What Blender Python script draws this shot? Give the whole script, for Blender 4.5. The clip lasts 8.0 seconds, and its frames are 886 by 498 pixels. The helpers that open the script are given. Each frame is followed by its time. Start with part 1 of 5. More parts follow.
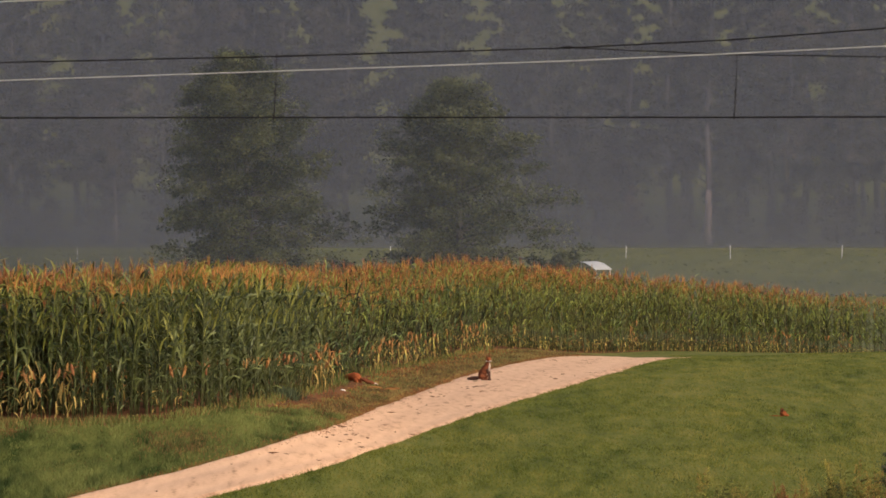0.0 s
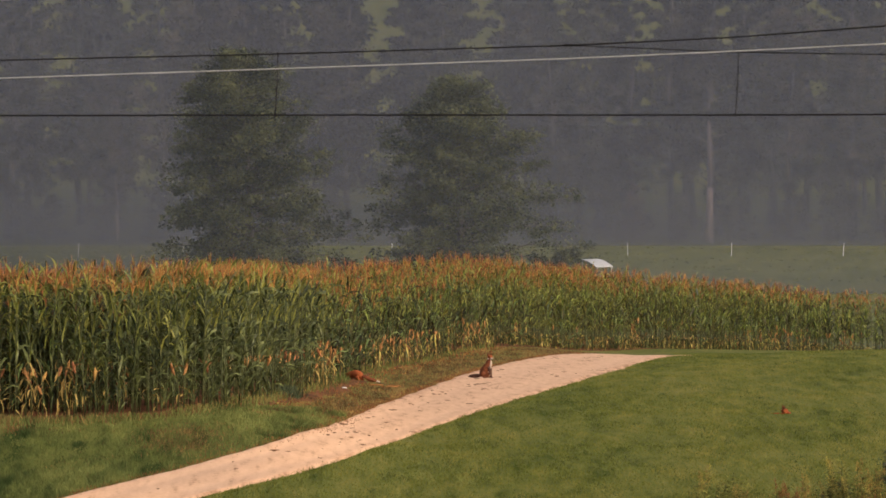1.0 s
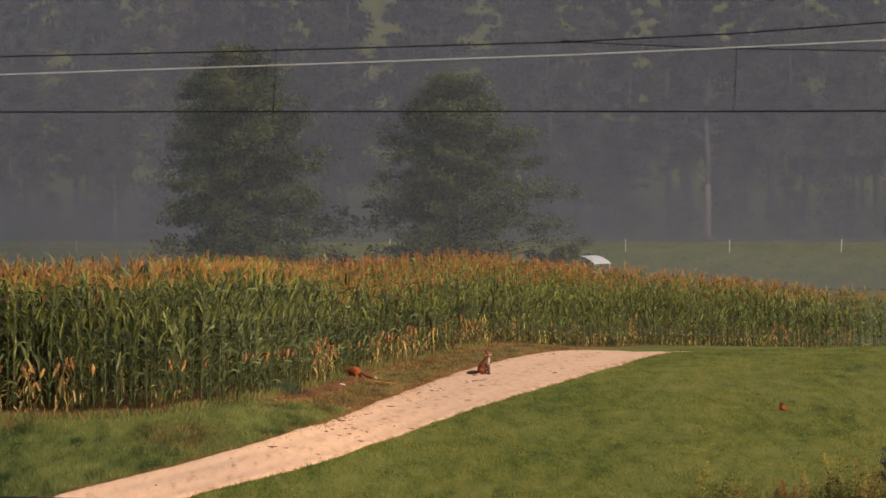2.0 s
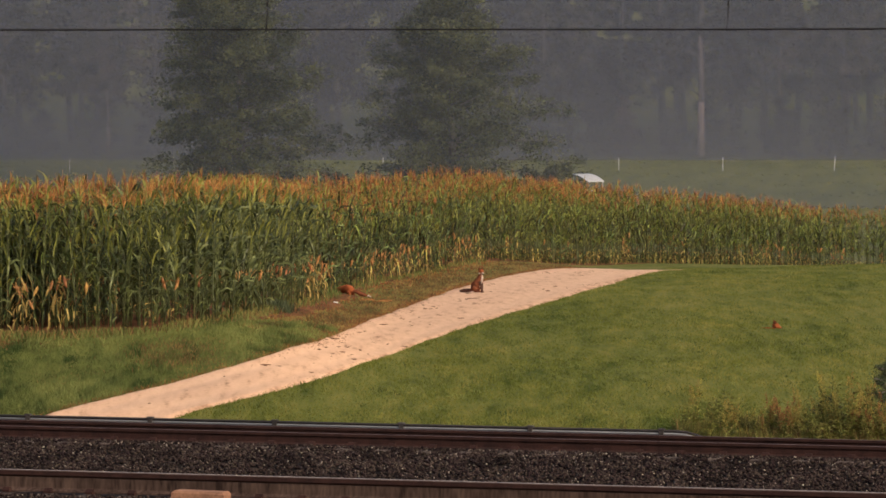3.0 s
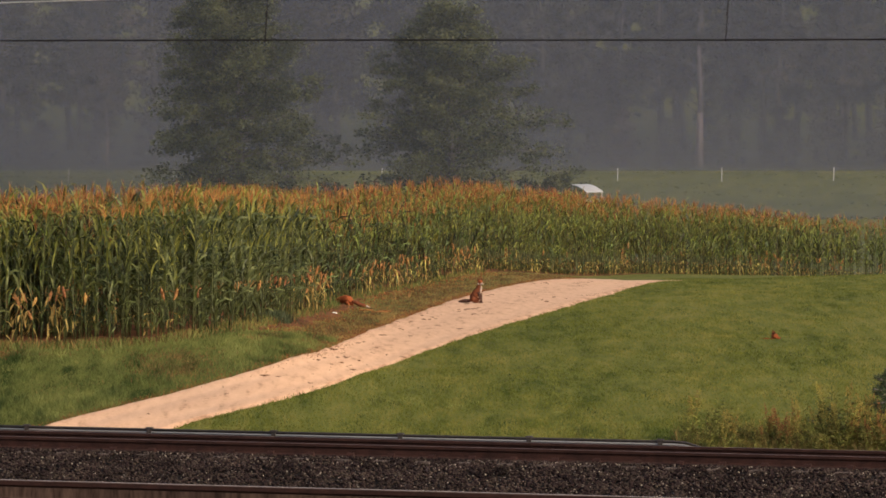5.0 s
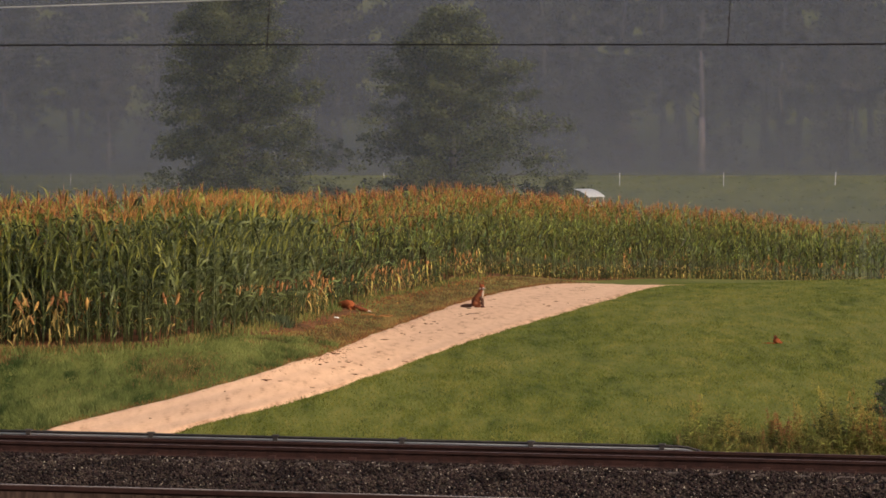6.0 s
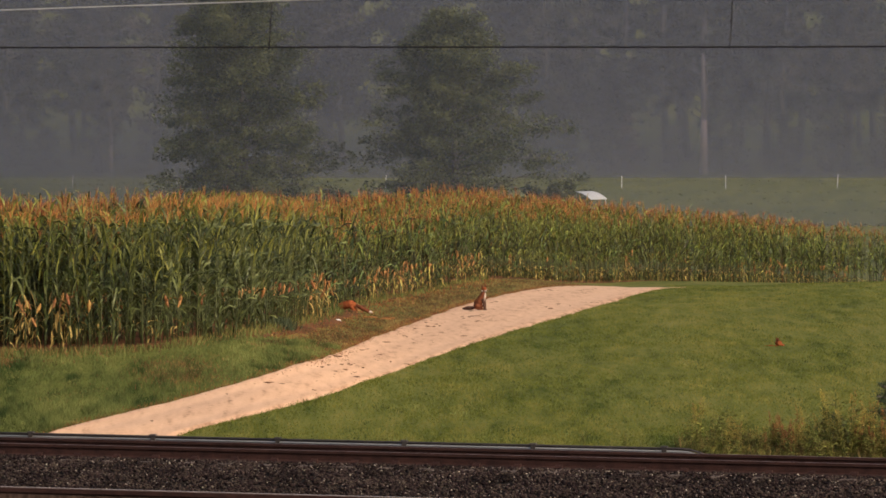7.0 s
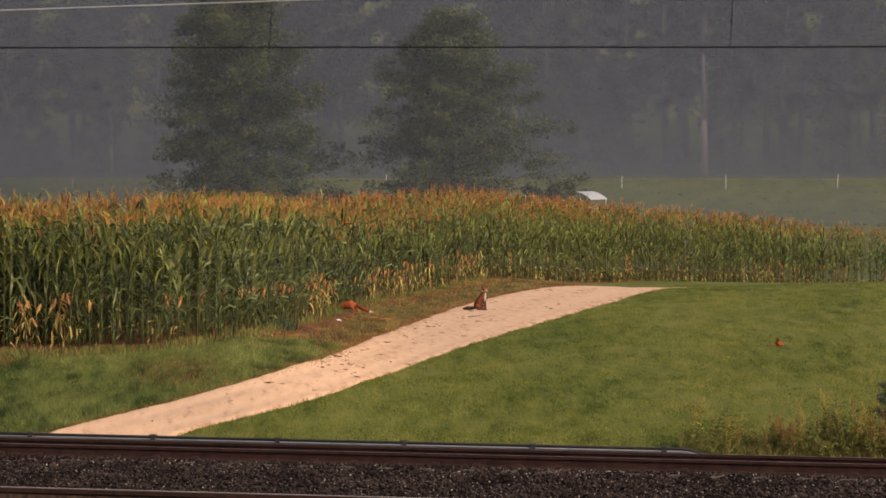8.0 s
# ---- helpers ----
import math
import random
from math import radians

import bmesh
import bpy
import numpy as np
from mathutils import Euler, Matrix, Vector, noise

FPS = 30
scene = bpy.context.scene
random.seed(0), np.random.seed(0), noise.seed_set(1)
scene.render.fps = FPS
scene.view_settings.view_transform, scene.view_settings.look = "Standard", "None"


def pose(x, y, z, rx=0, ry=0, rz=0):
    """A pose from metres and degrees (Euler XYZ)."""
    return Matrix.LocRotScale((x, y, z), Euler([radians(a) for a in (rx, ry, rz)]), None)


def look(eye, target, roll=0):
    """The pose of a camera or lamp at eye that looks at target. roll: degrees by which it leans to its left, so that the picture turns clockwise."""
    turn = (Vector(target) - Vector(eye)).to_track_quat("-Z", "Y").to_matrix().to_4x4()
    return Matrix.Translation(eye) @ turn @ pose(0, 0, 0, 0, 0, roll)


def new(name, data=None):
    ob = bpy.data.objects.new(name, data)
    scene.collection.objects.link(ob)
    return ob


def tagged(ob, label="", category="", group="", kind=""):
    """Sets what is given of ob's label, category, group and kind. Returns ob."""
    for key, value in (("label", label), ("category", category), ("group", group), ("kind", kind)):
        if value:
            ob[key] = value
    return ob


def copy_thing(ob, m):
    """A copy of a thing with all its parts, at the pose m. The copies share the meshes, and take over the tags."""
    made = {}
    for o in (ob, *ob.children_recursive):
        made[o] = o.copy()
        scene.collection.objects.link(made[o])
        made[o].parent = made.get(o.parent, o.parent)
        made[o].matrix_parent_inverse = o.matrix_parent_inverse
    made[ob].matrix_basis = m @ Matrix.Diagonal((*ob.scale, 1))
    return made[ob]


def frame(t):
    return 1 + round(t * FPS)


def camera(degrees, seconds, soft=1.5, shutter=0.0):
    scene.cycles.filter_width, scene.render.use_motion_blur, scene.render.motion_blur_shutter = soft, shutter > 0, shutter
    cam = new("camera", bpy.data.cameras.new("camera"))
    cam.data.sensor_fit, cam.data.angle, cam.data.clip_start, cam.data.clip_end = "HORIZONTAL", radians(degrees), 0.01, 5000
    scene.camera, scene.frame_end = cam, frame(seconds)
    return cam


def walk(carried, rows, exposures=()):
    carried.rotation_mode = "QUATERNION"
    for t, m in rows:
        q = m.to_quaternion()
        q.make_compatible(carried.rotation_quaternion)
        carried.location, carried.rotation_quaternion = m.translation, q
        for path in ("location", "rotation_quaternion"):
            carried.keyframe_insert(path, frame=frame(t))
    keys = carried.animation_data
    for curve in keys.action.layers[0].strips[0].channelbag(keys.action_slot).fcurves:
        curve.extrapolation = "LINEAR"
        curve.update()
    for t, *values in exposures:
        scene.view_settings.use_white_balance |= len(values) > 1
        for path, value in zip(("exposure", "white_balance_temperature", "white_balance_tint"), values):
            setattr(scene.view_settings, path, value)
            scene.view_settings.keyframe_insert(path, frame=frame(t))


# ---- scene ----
# A long lens on a tripod beside a railway; it pans and tilts a little and stays where it stands.
EYE_Z = 3.58
cam = camera(10.0, 8.0, soft=1.65)
# seconds, degrees of yaw (left plus), degrees of pitch (up plus)
TURNS = [
    (0.0, 0.000, 0.109), (0.5, 0.000, 0.109), (0.8, 0.008, 0.096), (1.0, 0.016, 0.082), (1.2, -0.003, 0.089),
    (1.6, -0.002, 0.086), (1.9, -0.005, 0.067), (2.1, -0.010, 0.000), (2.3, -0.014, -0.156), (2.4, -0.017, -0.278),
    (2.5, -0.029, -0.412), (2.6, -0.048, -0.530), (2.7, -0.074, -0.631), (2.8, -0.081, -0.717), (2.9, -0.077, -0.805),
    (3.0, -0.084, -0.884), (3.1, -0.109, -0.937), (3.2, -0.127, -0.967), (3.3, -0.128, -0.954), (3.4, -0.126, -0.931),
    (3.5, -0.126, -0.910), (3.7, -0.130, -0.892), (4.0, -0.128, -0.860), (4.5, -0.110, -0.802), (5.2, -0.092, -0.754),
    (6.0, -0.075, -0.713), (6.5, -0.057, -0.692), (7.0, -0.051, -0.685), (7.5, -0.049, -0.684), (8.0, -0.049, -0.684),
]
walk(cam, [(t, pose(0, 0, EYE_Z, 90 + pitch, 0, yaw)) for t, yaw, pitch in TURNS])

# ---- light: hazy early sun from the side behind the camera, pale sky ----
SUN_EL, SUN_AZ = 27.0, 135.0          # degrees; azimuth clockwise from straight ahead
world = bpy.data.worlds.new("sky")
scene.world = world
world.use_nodes = True
wn = world.node_tree.nodes
sky = wn.new("ShaderNodeTexSky")
sky.sky_type = "NISHITA"
sky.sun_disc = False
sky.sun_elevation, sky.sun_rotation = radians(SUN_EL), radians(SUN_AZ)
sky.air_density, sky.dust_density = 1.0, 4.0
wn["Background"].inputs["Strength"].default_value = 0.15
world.node_tree.links.new(sky.outputs[0], wn["Background"].inputs["Color"])
sun = new("sun", bpy.data.lights.new("sun", "SUN"))
sun.data.energy, sun.data.angle, sun.data.color = 3.15, radians(7), (1.0, 0.79, 0.57)
sd = Vector((math.sin(radians(SUN_AZ)) * math.cos(radians(SUN_EL)), math.cos(radians(SUN_AZ)) * math.cos(radians(SUN_EL)), math.sin(radians(SUN_EL))))
sun.matrix_world = look(sd * 50, (0, 0, 0))
scene.view_settings.exposure = 0.0


# ---- materials ----
def material(name, dark, light, scale=4.0, rough=0.8, bump=0.3, metal=0.0, fine=40.0, vary="", spread=0.15, stretch=(1, 1, 1), translucent=0.0, spec=0.3, low=0.35, high=0.65):
    """Two-scale mottled surface between two colours. vary: 'object' or 'island' adds a change of tone from piece to piece."""
    m = bpy.data.materials.new(name)
    m.use_nodes = True
    n, l = m.node_tree.nodes, m.node_tree.links
    b = n["Principled BSDF"]
    geo = n.new("ShaderNodeNewGeometry")
    mp = n.new("ShaderNodeMapping")
    mp.inputs["Scale"].default_value = stretch
    l.new(geo.outputs["Position"], mp.inputs["Vector"])
    big, small = n.new("ShaderNodeTexNoise"), n.new("ShaderNodeTexNoise")
    for t, s, d in ((big, scale, 3), (small, fine, 4)):
        t.inputs["Scale"].default_value = s
        t.inputs["Detail"].default_value = d
        l.new(mp.outputs[0], t.inputs["Vector"])
    add = n.new("ShaderNodeMath")
    add.operation = "MULTIPLY_ADD"
    l.new(small.outputs["Fac"], add.inputs[0])
    add.inputs[1].default_value = 0.45
    mul = n.new("ShaderNodeMath")
    mul.operation = "MULTIPLY"
    l.new(big.outputs["Fac"], mul.inputs[0])
    mul.inputs[1].default_value = 0.55
    l.new(mul.outputs[0], add.inputs[2])
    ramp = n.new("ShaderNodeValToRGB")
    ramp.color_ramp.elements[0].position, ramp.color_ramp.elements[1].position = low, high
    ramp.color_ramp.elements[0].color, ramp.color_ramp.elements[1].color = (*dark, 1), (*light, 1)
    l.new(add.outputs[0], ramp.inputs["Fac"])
    col = ramp.outputs["Color"]
    if vary:
        hsv = n.new("ShaderNodeHueSaturation")
        info = n.new("ShaderNodeObjectInfo") if vary == "object" else geo
        r = info.outputs["Random" if vary == "object" else "Random Per Island"]
        for sock, lo, hi in (("Value", 1 - 2.2 * spread, 1 + 2.2 * spread), ("Hue", 0.5 - 0.12 * spread, 0.5 + 0.2 * spread)):
            mr = n.new("ShaderNodeMapRange")
            mr.inputs["To Min"].default_value, mr.inputs["To Max"].default_value = lo, hi
            l.new(r, mr.inputs["Value"])
            l.new(mr.outputs[0], hsv.inputs[sock])
        l.new(col, hsv.inputs["Color"])
        col = hsv.outputs["Color"]
    l.new(col, b.inputs["Base Color"])
    b.inputs["Roughness"].default_value = rough
    b.inputs["Metallic"].default_value = metal
    b.inputs["Specular IOR Level"].default_value = spec
    if bump:
        bp = n.new("ShaderNodeBump")
        bp.inputs["Strength"].default_value = bump
        bp.inputs["Distance"].default_value = 0.02
        l.new(add.outputs[0], bp.inputs["Height"])
        l.new(bp.outputs[0], b.inputs["Normal"])
    if translucent:
        tr = n.new("ShaderNodeBsdfTranslucent")
        l.new(col, tr.inputs["Color"])
        mix = n.new("ShaderNodeMixShader")
        mix.inputs["Fac"].default_value = translucent
        l.new(b.outputs[0], mix.inputs[1])
        l.new(tr.outputs[0], mix.inputs[2])
        l.new(mix.outputs[0], n["Material Output"].inputs["Surface"])
    return m


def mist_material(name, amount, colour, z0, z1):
    """Haze put onto a flat sheet as thin mist: most light goes straight through, the rest is scattered; it thins out
    upward and in drifts.
    """
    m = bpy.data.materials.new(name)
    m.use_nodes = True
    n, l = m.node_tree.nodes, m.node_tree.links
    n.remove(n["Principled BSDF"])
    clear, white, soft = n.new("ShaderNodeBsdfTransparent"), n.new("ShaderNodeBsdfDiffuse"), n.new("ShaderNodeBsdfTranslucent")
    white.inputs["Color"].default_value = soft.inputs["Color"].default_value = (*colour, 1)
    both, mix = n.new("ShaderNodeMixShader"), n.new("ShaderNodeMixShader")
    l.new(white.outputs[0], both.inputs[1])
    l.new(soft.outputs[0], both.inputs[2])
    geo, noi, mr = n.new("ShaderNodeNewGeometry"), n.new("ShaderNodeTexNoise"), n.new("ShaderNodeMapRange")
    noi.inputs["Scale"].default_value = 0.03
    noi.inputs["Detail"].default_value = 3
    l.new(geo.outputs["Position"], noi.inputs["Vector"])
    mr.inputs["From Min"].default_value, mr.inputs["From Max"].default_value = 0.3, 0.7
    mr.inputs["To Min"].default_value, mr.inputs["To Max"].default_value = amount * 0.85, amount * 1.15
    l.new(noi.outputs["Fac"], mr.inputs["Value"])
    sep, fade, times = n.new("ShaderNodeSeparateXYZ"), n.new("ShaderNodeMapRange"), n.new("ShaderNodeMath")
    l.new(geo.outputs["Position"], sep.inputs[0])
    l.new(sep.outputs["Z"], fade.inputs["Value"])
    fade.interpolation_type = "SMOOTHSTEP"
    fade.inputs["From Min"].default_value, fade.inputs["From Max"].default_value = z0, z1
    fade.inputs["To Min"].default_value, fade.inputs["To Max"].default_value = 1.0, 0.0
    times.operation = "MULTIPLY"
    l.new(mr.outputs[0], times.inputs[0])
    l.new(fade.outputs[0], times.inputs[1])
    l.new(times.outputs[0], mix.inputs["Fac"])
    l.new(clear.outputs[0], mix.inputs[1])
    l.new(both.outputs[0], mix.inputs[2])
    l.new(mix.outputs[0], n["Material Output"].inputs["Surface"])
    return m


def meadow_material(name, dark, mid, light, vary=0.0, translucent=0.0):
    """Mown grass: long bands along the slope, drawn-out patches and fine tufts, between three greens."""
    m = bpy.data.materials.new(name)
    m.use_nodes = True
    n, l = m.node_tree.nodes, m.node_tree.links
    b = n["Principled BSDF"]
    geo = n.new("ShaderNodeNewGeometry")
    total = None
    long = n.new("ShaderNodeMapping")
    long.inputs["Scale"].default_value = (1.0, 0.08, 0.3)
    l.new(geo.outputs["Position"], long.inputs["Vector"])
    for scale, detail, turn, stretch, weight in ((1.1, 2, -20, (0.30, 1.0, 1.0), 0.34), (4.5, 3, -12, (0.6, 1.0, 1.0), 0.40), (15.0, 3, 0, (1.0, 1.0, 1.0), 0.26)):
        spin, mp, t, mul = n.new("ShaderNodeMapping"), n.new("ShaderNodeMapping"), n.new("ShaderNodeTexNoise"), n.new("ShaderNodeMath")
        spin.inputs["Rotation"].default_value = (0, 0, radians(turn))
        mp.inputs["Scale"].default_value = stretch
        l.new(long.outputs[0], spin.inputs["Vector"])
        l.new(spin.outputs[0], mp.inputs["Vector"])
        l.new(mp.outputs[0], t.inputs["Vector"])
        t.inputs["Scale"].default_value, t.inputs["Detail"].default_value = scale, detail
        mul.operation = "MULTIPLY_ADD"
        l.new(t.outputs["Fac"], mul.inputs[0])
        mul.inputs[1].default_value, mul.inputs[2].default_value = weight, 0.0
        if total:
            l.new(total, mul.inputs[2])
        total = mul.outputs[0]
    ramp = n.new("ShaderNodeValToRGB")
    e = ramp.color_ramp.elements
    e[0].position, e[1].position = 0.37, 0.63
    e[0].color, e[1].color = (*dark, 1), (*light, 1)
    q = e.new(0.49)
    q.color = (*mid, 1)
    l.new(total, ramp.inputs["Fac"])
    col = ramp.outputs["Color"]
    if vary:
        hsv, mr = n.new("ShaderNodeHueSaturation"), n.new("ShaderNodeMapRange")
        mr.inputs["To Min"].default_value, mr.inputs["To Max"].default_value = 1 - vary, 1 + vary
        l.new(geo.outputs["Random Per Island"], mr.inputs["Value"])
        l.new(mr.outputs[0], hsv.inputs["Value"])
        l.new(col, hsv.inputs["Color"])
        col = hsv.outputs["Color"]
    l.new(col, b.inputs["Base Color"])
    b.inputs["Roughness"].default_value = 0.95
    b.inputs["Specular IOR Level"].default_value = 0.1
    if translucent:
        tr, mix = n.new("ShaderNodeBsdfTranslucent"), n.new("ShaderNodeMixShader")
        l.new(col, tr.inputs["Color"])
        mix.inputs["Fac"].default_value = translucent
        l.new(b.outputs[0], mix.inputs[1])
        l.new(tr.outputs[0], mix.inputs[2])
        l.new(mix.outputs[0], n["Material Output"].inputs["Surface"])
    return m


def gravel_material(name):
    """Pale sandy gravel: two worn wheel tracks, a duller middle and edges, streaks along the way and fine grain."""
    m = bpy.data.materials.new(name)
    m.use_nodes = True
    n, l = m.node_tree.nodes, m.node_tree.links
    b = n["Principled BSDF"]
    at, geo = n.new("ShaderNodeAttribute"), n.new("ShaderNodeNewGeometry")
    at.attribute_name = "wear"
    streak, grain, mp = n.new("ShaderNodeTexNoise"), n.new("ShaderNodeTexNoise"), n.new("ShaderNodeMapping")
    mp.inputs["Rotation"].default_value = (0, 0, radians(12))
    mp.inputs["Scale"].default_value = (1.0, 0.12, 1.0)
    l.new(geo.outputs["Position"], mp.inputs["Vector"])
    l.new(mp.outputs[0], streak.inputs["Vector"])
    l.new(geo.outputs["Position"], grain.inputs["Vector"])
    streak.inputs["Scale"].default_value, streak.inputs["Detail"].default_value = 7.0, 5
    grain.inputs["Scale"].default_value, grain.inputs["Detail"].default_value = 16.0, 4
    a, c, d = n.new("ShaderNodeMath"), n.new("ShaderNodeMath"), n.new("ShaderNodeMath")
    for q, k in ((a, 0.62), (c, 0.34), (d, 0.10)):
        q.operation = "MULTIPLY_ADD"
        q.inputs[1].default_value = k
    a.inputs[2].default_value = 0.0
    l.new(streak.outputs["Fac"], a.inputs[0])
    l.new(grain.outputs["Fac"], c.inputs[0])
    l.new(a.outputs[0], c.inputs[2])
    l.new(at.outputs["Fac"], d.inputs[0])
    l.new(c.outputs[0], d.inputs[2])
    ramp = n.new("ShaderNodeValToRGB")
    e = ramp.color_ramp.elements
    e[0].position, e[1].position = 0.33, 0.66
    e[0].color, e[1].color = (0.38, 0.218, 0.130, 1), (0.735, 0.478, 0.312, 1)
    q = e.new(0.46)
    q.color = (0.645, 0.403, 0.258, 1)
    l.new(d.outputs[0], ramp.inputs["Fac"])
    l.new(ramp.outputs["Color"], b.inputs["Base Color"])
    b.inputs["Roughness"].default_value = 0.95
    b.inputs["Specular IOR Level"].default_value = 0.15
    bp = n.new("ShaderNodeBump")
    bp.inputs["Strength"].default_value, bp.inputs["Distance"].default_value = 0.3, 0.01
    l.new(grain.outputs["Fac"], bp.inputs["Height"])
    l.new(bp.outputs[0], b.inputs["Normal"])
    return m


M_GRASS_GROUND = meadow_material("meadow_turf", (0.068, 0.086, 0.017), (0.122, 0.133, 0.029), (0.182, 0.172, 0.047))
M_BLADE = meadow_material("grass_blade", (0.082, 0.110, 0.022), (0.170, 0.180, 0.040), (0.260, 0.246, 0.066), vary=0.16, translucent=0.42)
M_VERGE = material("verge_blade", (0.046, 0.072, 0.017), (0.222, 0.240, 0.072), scale=1.4, fine=4.5, bump=0, vary="island", spread=0.08, translucent=0.36, low=0.38, high=0.62, stretch=(1.0, 0.14, 1.0))
M_BLADE_DRY = material("dry_grass_blade", (0.145, 0.078, 0.034), (0.29, 0.17, 0.07), scale=0.6, fine=6, bump=0, vary="island", spread=0.18, translucent=0.3)
M_SOIL = material("bare_soil", (0.058, 0.027, 0.015), (0.225, 0.105, 0.050), scale=2.2, fine=9, bump=0.8, rough=0.95, stretch=(1.0, 0.12, 1.0), spec=0.03)
M_RED_STALK = material("reddish_dry_stalk", (0.17, 0.062, 0.028), (0.38, 0.160, 0.075), scale=2.0, fine=8, bump=0, vary="island", spread=0.18, translucent=0.2, spec=0.05)
M_PATH = gravel_material("pale_gravel")
# Wide tone range puts leaf glints and the dark gaps between into the colour.
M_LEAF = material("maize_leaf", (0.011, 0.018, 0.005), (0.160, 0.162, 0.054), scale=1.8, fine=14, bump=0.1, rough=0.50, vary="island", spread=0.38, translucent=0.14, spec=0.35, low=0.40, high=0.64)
M_LEAF_PALE = material("pale_maize_leaf", (0.080, 0.092, 0.019), (0.310, 0.275, 0.070), scale=1.0, fine=12, bump=0.1, rough=0.5, vary="island", spread=0.30, translucent=0.3)
M_LEAF_DRY = material("withered_maize_leaf", (0.22, 0.135, 0.05), (0.46, 0.295, 0.115), scale=3.0, fine=30, bump=0.2, rough=0.8, vary="island", spread=0.3, translucent=0.25)
M_STALK = material("maize_stalk", (0.034, 0.044, 0.018), (0.10, 0.10, 0.038), scale=3, fine=20, bump=0.1, rough=0.6, vary="island", spread=0.2)
M_TASSEL = material("maize_tassel", (0.20, 0.072, 0.032), (0.43, 0.150, 0.058), scale=2, fine=20, bump=0.1, vary="island", spread=0.20)
M_COB = material("maize_husk", (0.25, 0.105, 0.045), (0.46, 0.215, 0.09), scale=8, fine=50, bump=0.2, vary="object", spread=0.14)
M_RAIL = material("rusty_steel", (0.018, 0.0085, 0.008), (0.044, 0.020, 0.017), scale=6, fine=50, bump=0.2, rough=0.85, spec=0.15)
M_RAIL_WORN = material("weathered_rail_web", (0.022, 0.013, 0.011), (0.095, 0.062, 0.050), scale=3, fine=12, bump=0.2, rough=0.85, stretch=(2.0, 2.0, 0.4), spec=0.1)
M_RAIL_SIDE = material("scuffed_rail_side", (0.075, 0.058, 0.053), (0.165, 0.132, 0.122), scale=2, fine=14, bump=0.1, rough=0.8, stretch=(1.0, 1.0, 4.0), spec=0.15)
M_RAIL_TOP = material("worn_rail_head", (0.13, 0.095, 0.085), (0.22, 0.17, 0.155), scale=4, fine=30, bump=0.05, rough=0.6, metal=0.2)
M_RAIL_BRIGHT = material("polished_rail_head", (0.36, 0.29, 0.27), (0.52, 0.44, 0.41), scale=4, fine=30, bump=0.05, rough=0.5, metal=0.2)
M_SLEEPER = material("old_concrete_sleeper", (0.05, 0.038, 0.032), (0.11, 0.085, 0.075), scale=3, fine=30, bump=0.4, rough=0.9)
M_BALLAST = material("ballast_bed", (0.010, 0.008, 0.007), (0.030, 0.023, 0.020), scale=5, fine=25, bump=0.8, rough=0.95, spec=0.1)
M_STONE = material("ballast_stone", (0.011, 0.0070, 0.0070), (0.047, 0.031, 0.030), scale=1.4, fine=8, bump=0.3, rough=0.95, vary="island", spread=0.32, spec=0.08)
M_STONE_PALE = material("pale_stone", (0.09, 0.065, 0.058), (0.30, 0.24, 0.22), scale=3, fine=20, bump=0.3, rough=0.9, vary="island", spread=0.35)
M_STEEL = material("galvanised_steel", (0.32, 0.32, 0.33), (0.46, 0.46, 0.47), scale=5, fine=50, bump=0.05, rough=0.5, metal=0.5)
M_BRACKET = material("dark_bracket", (0.025, 0.022, 0.022), (0.06, 0.05, 0.05), scale=8, fine=40, rough=0.7)
M_WIRE = material("dark_copper_wire", (0.006, 0.005, 0.005), (0.014, 0.012, 0.011), scale=3, fine=20, bump=0, rough=0.8, spec=0.1)
M_WIRE_PALE = material("bare_aluminium_cable", (0.36, 0.35, 0.35), (0.48, 0.47, 0.46), scale=3, fine=20, bump=0, rough=0.55, metal=0.2)
M_BARK = material("grey_bark", (0.05, 0.045, 0.04), (0.12, 0.11, 0.10), scale=3, fine=15, bump=0.6, rough=0.9, stretch=(1, 1, 0.3))
M_BARK_PALE = material("pale_bark", (0.22, 0.17, 0.16), (0.46, 0.36, 0.34), scale=0.5, fine=3, bump=0.3, rough=0.9, stretch=(1, 1, 0.3))
M_BARK_DIM = material("mist_dimmed_upper_bark", (0.10, 0.085, 0.08), (0.22, 0.18, 0.17), scale=0.5, fine=3, bump=0.3, rough=0.9, stretch=(1, 1, 0.3))
M_TREE = material("tree_foliage", (0.024, 0.034, 0.017), (0.158, 0.166, 0.076), scale=0.40, fine=1.3, bump=0, rough=0.8, vary="island", spread=0.10, translucent=0.4, low=0.42, high=0.60, spec=0.1)
# Near-black to pale patches put dark gaps and lit crowns into the colour.
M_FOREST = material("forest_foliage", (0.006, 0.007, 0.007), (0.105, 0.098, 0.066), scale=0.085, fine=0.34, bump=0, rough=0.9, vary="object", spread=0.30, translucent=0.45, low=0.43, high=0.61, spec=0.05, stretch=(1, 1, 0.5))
# Paler copy of the forest foliage: sun on the crowns put into the colour.
M_FOREST_LIT = material("sunlit_forest_foliage", (0.026, 0.024, 0.014), (0.150, 0.126, 0.074), scale=0.10, fine=0.4, bump=0, rough=0.9, vary="object", spread=0.10, translucent=0.45, low=0.40, high=0.64, spec=0.05)
M_FOREST_RUSSET = material("russet_forest_foliage", (0.050, 0.030, 0.022), (0.200, 0.125, 0.085), scale=0.2, fine=0.6, bump=0, rough=0.9, vary="object", spread=0.10, translucent=0.4, spec=0.05)
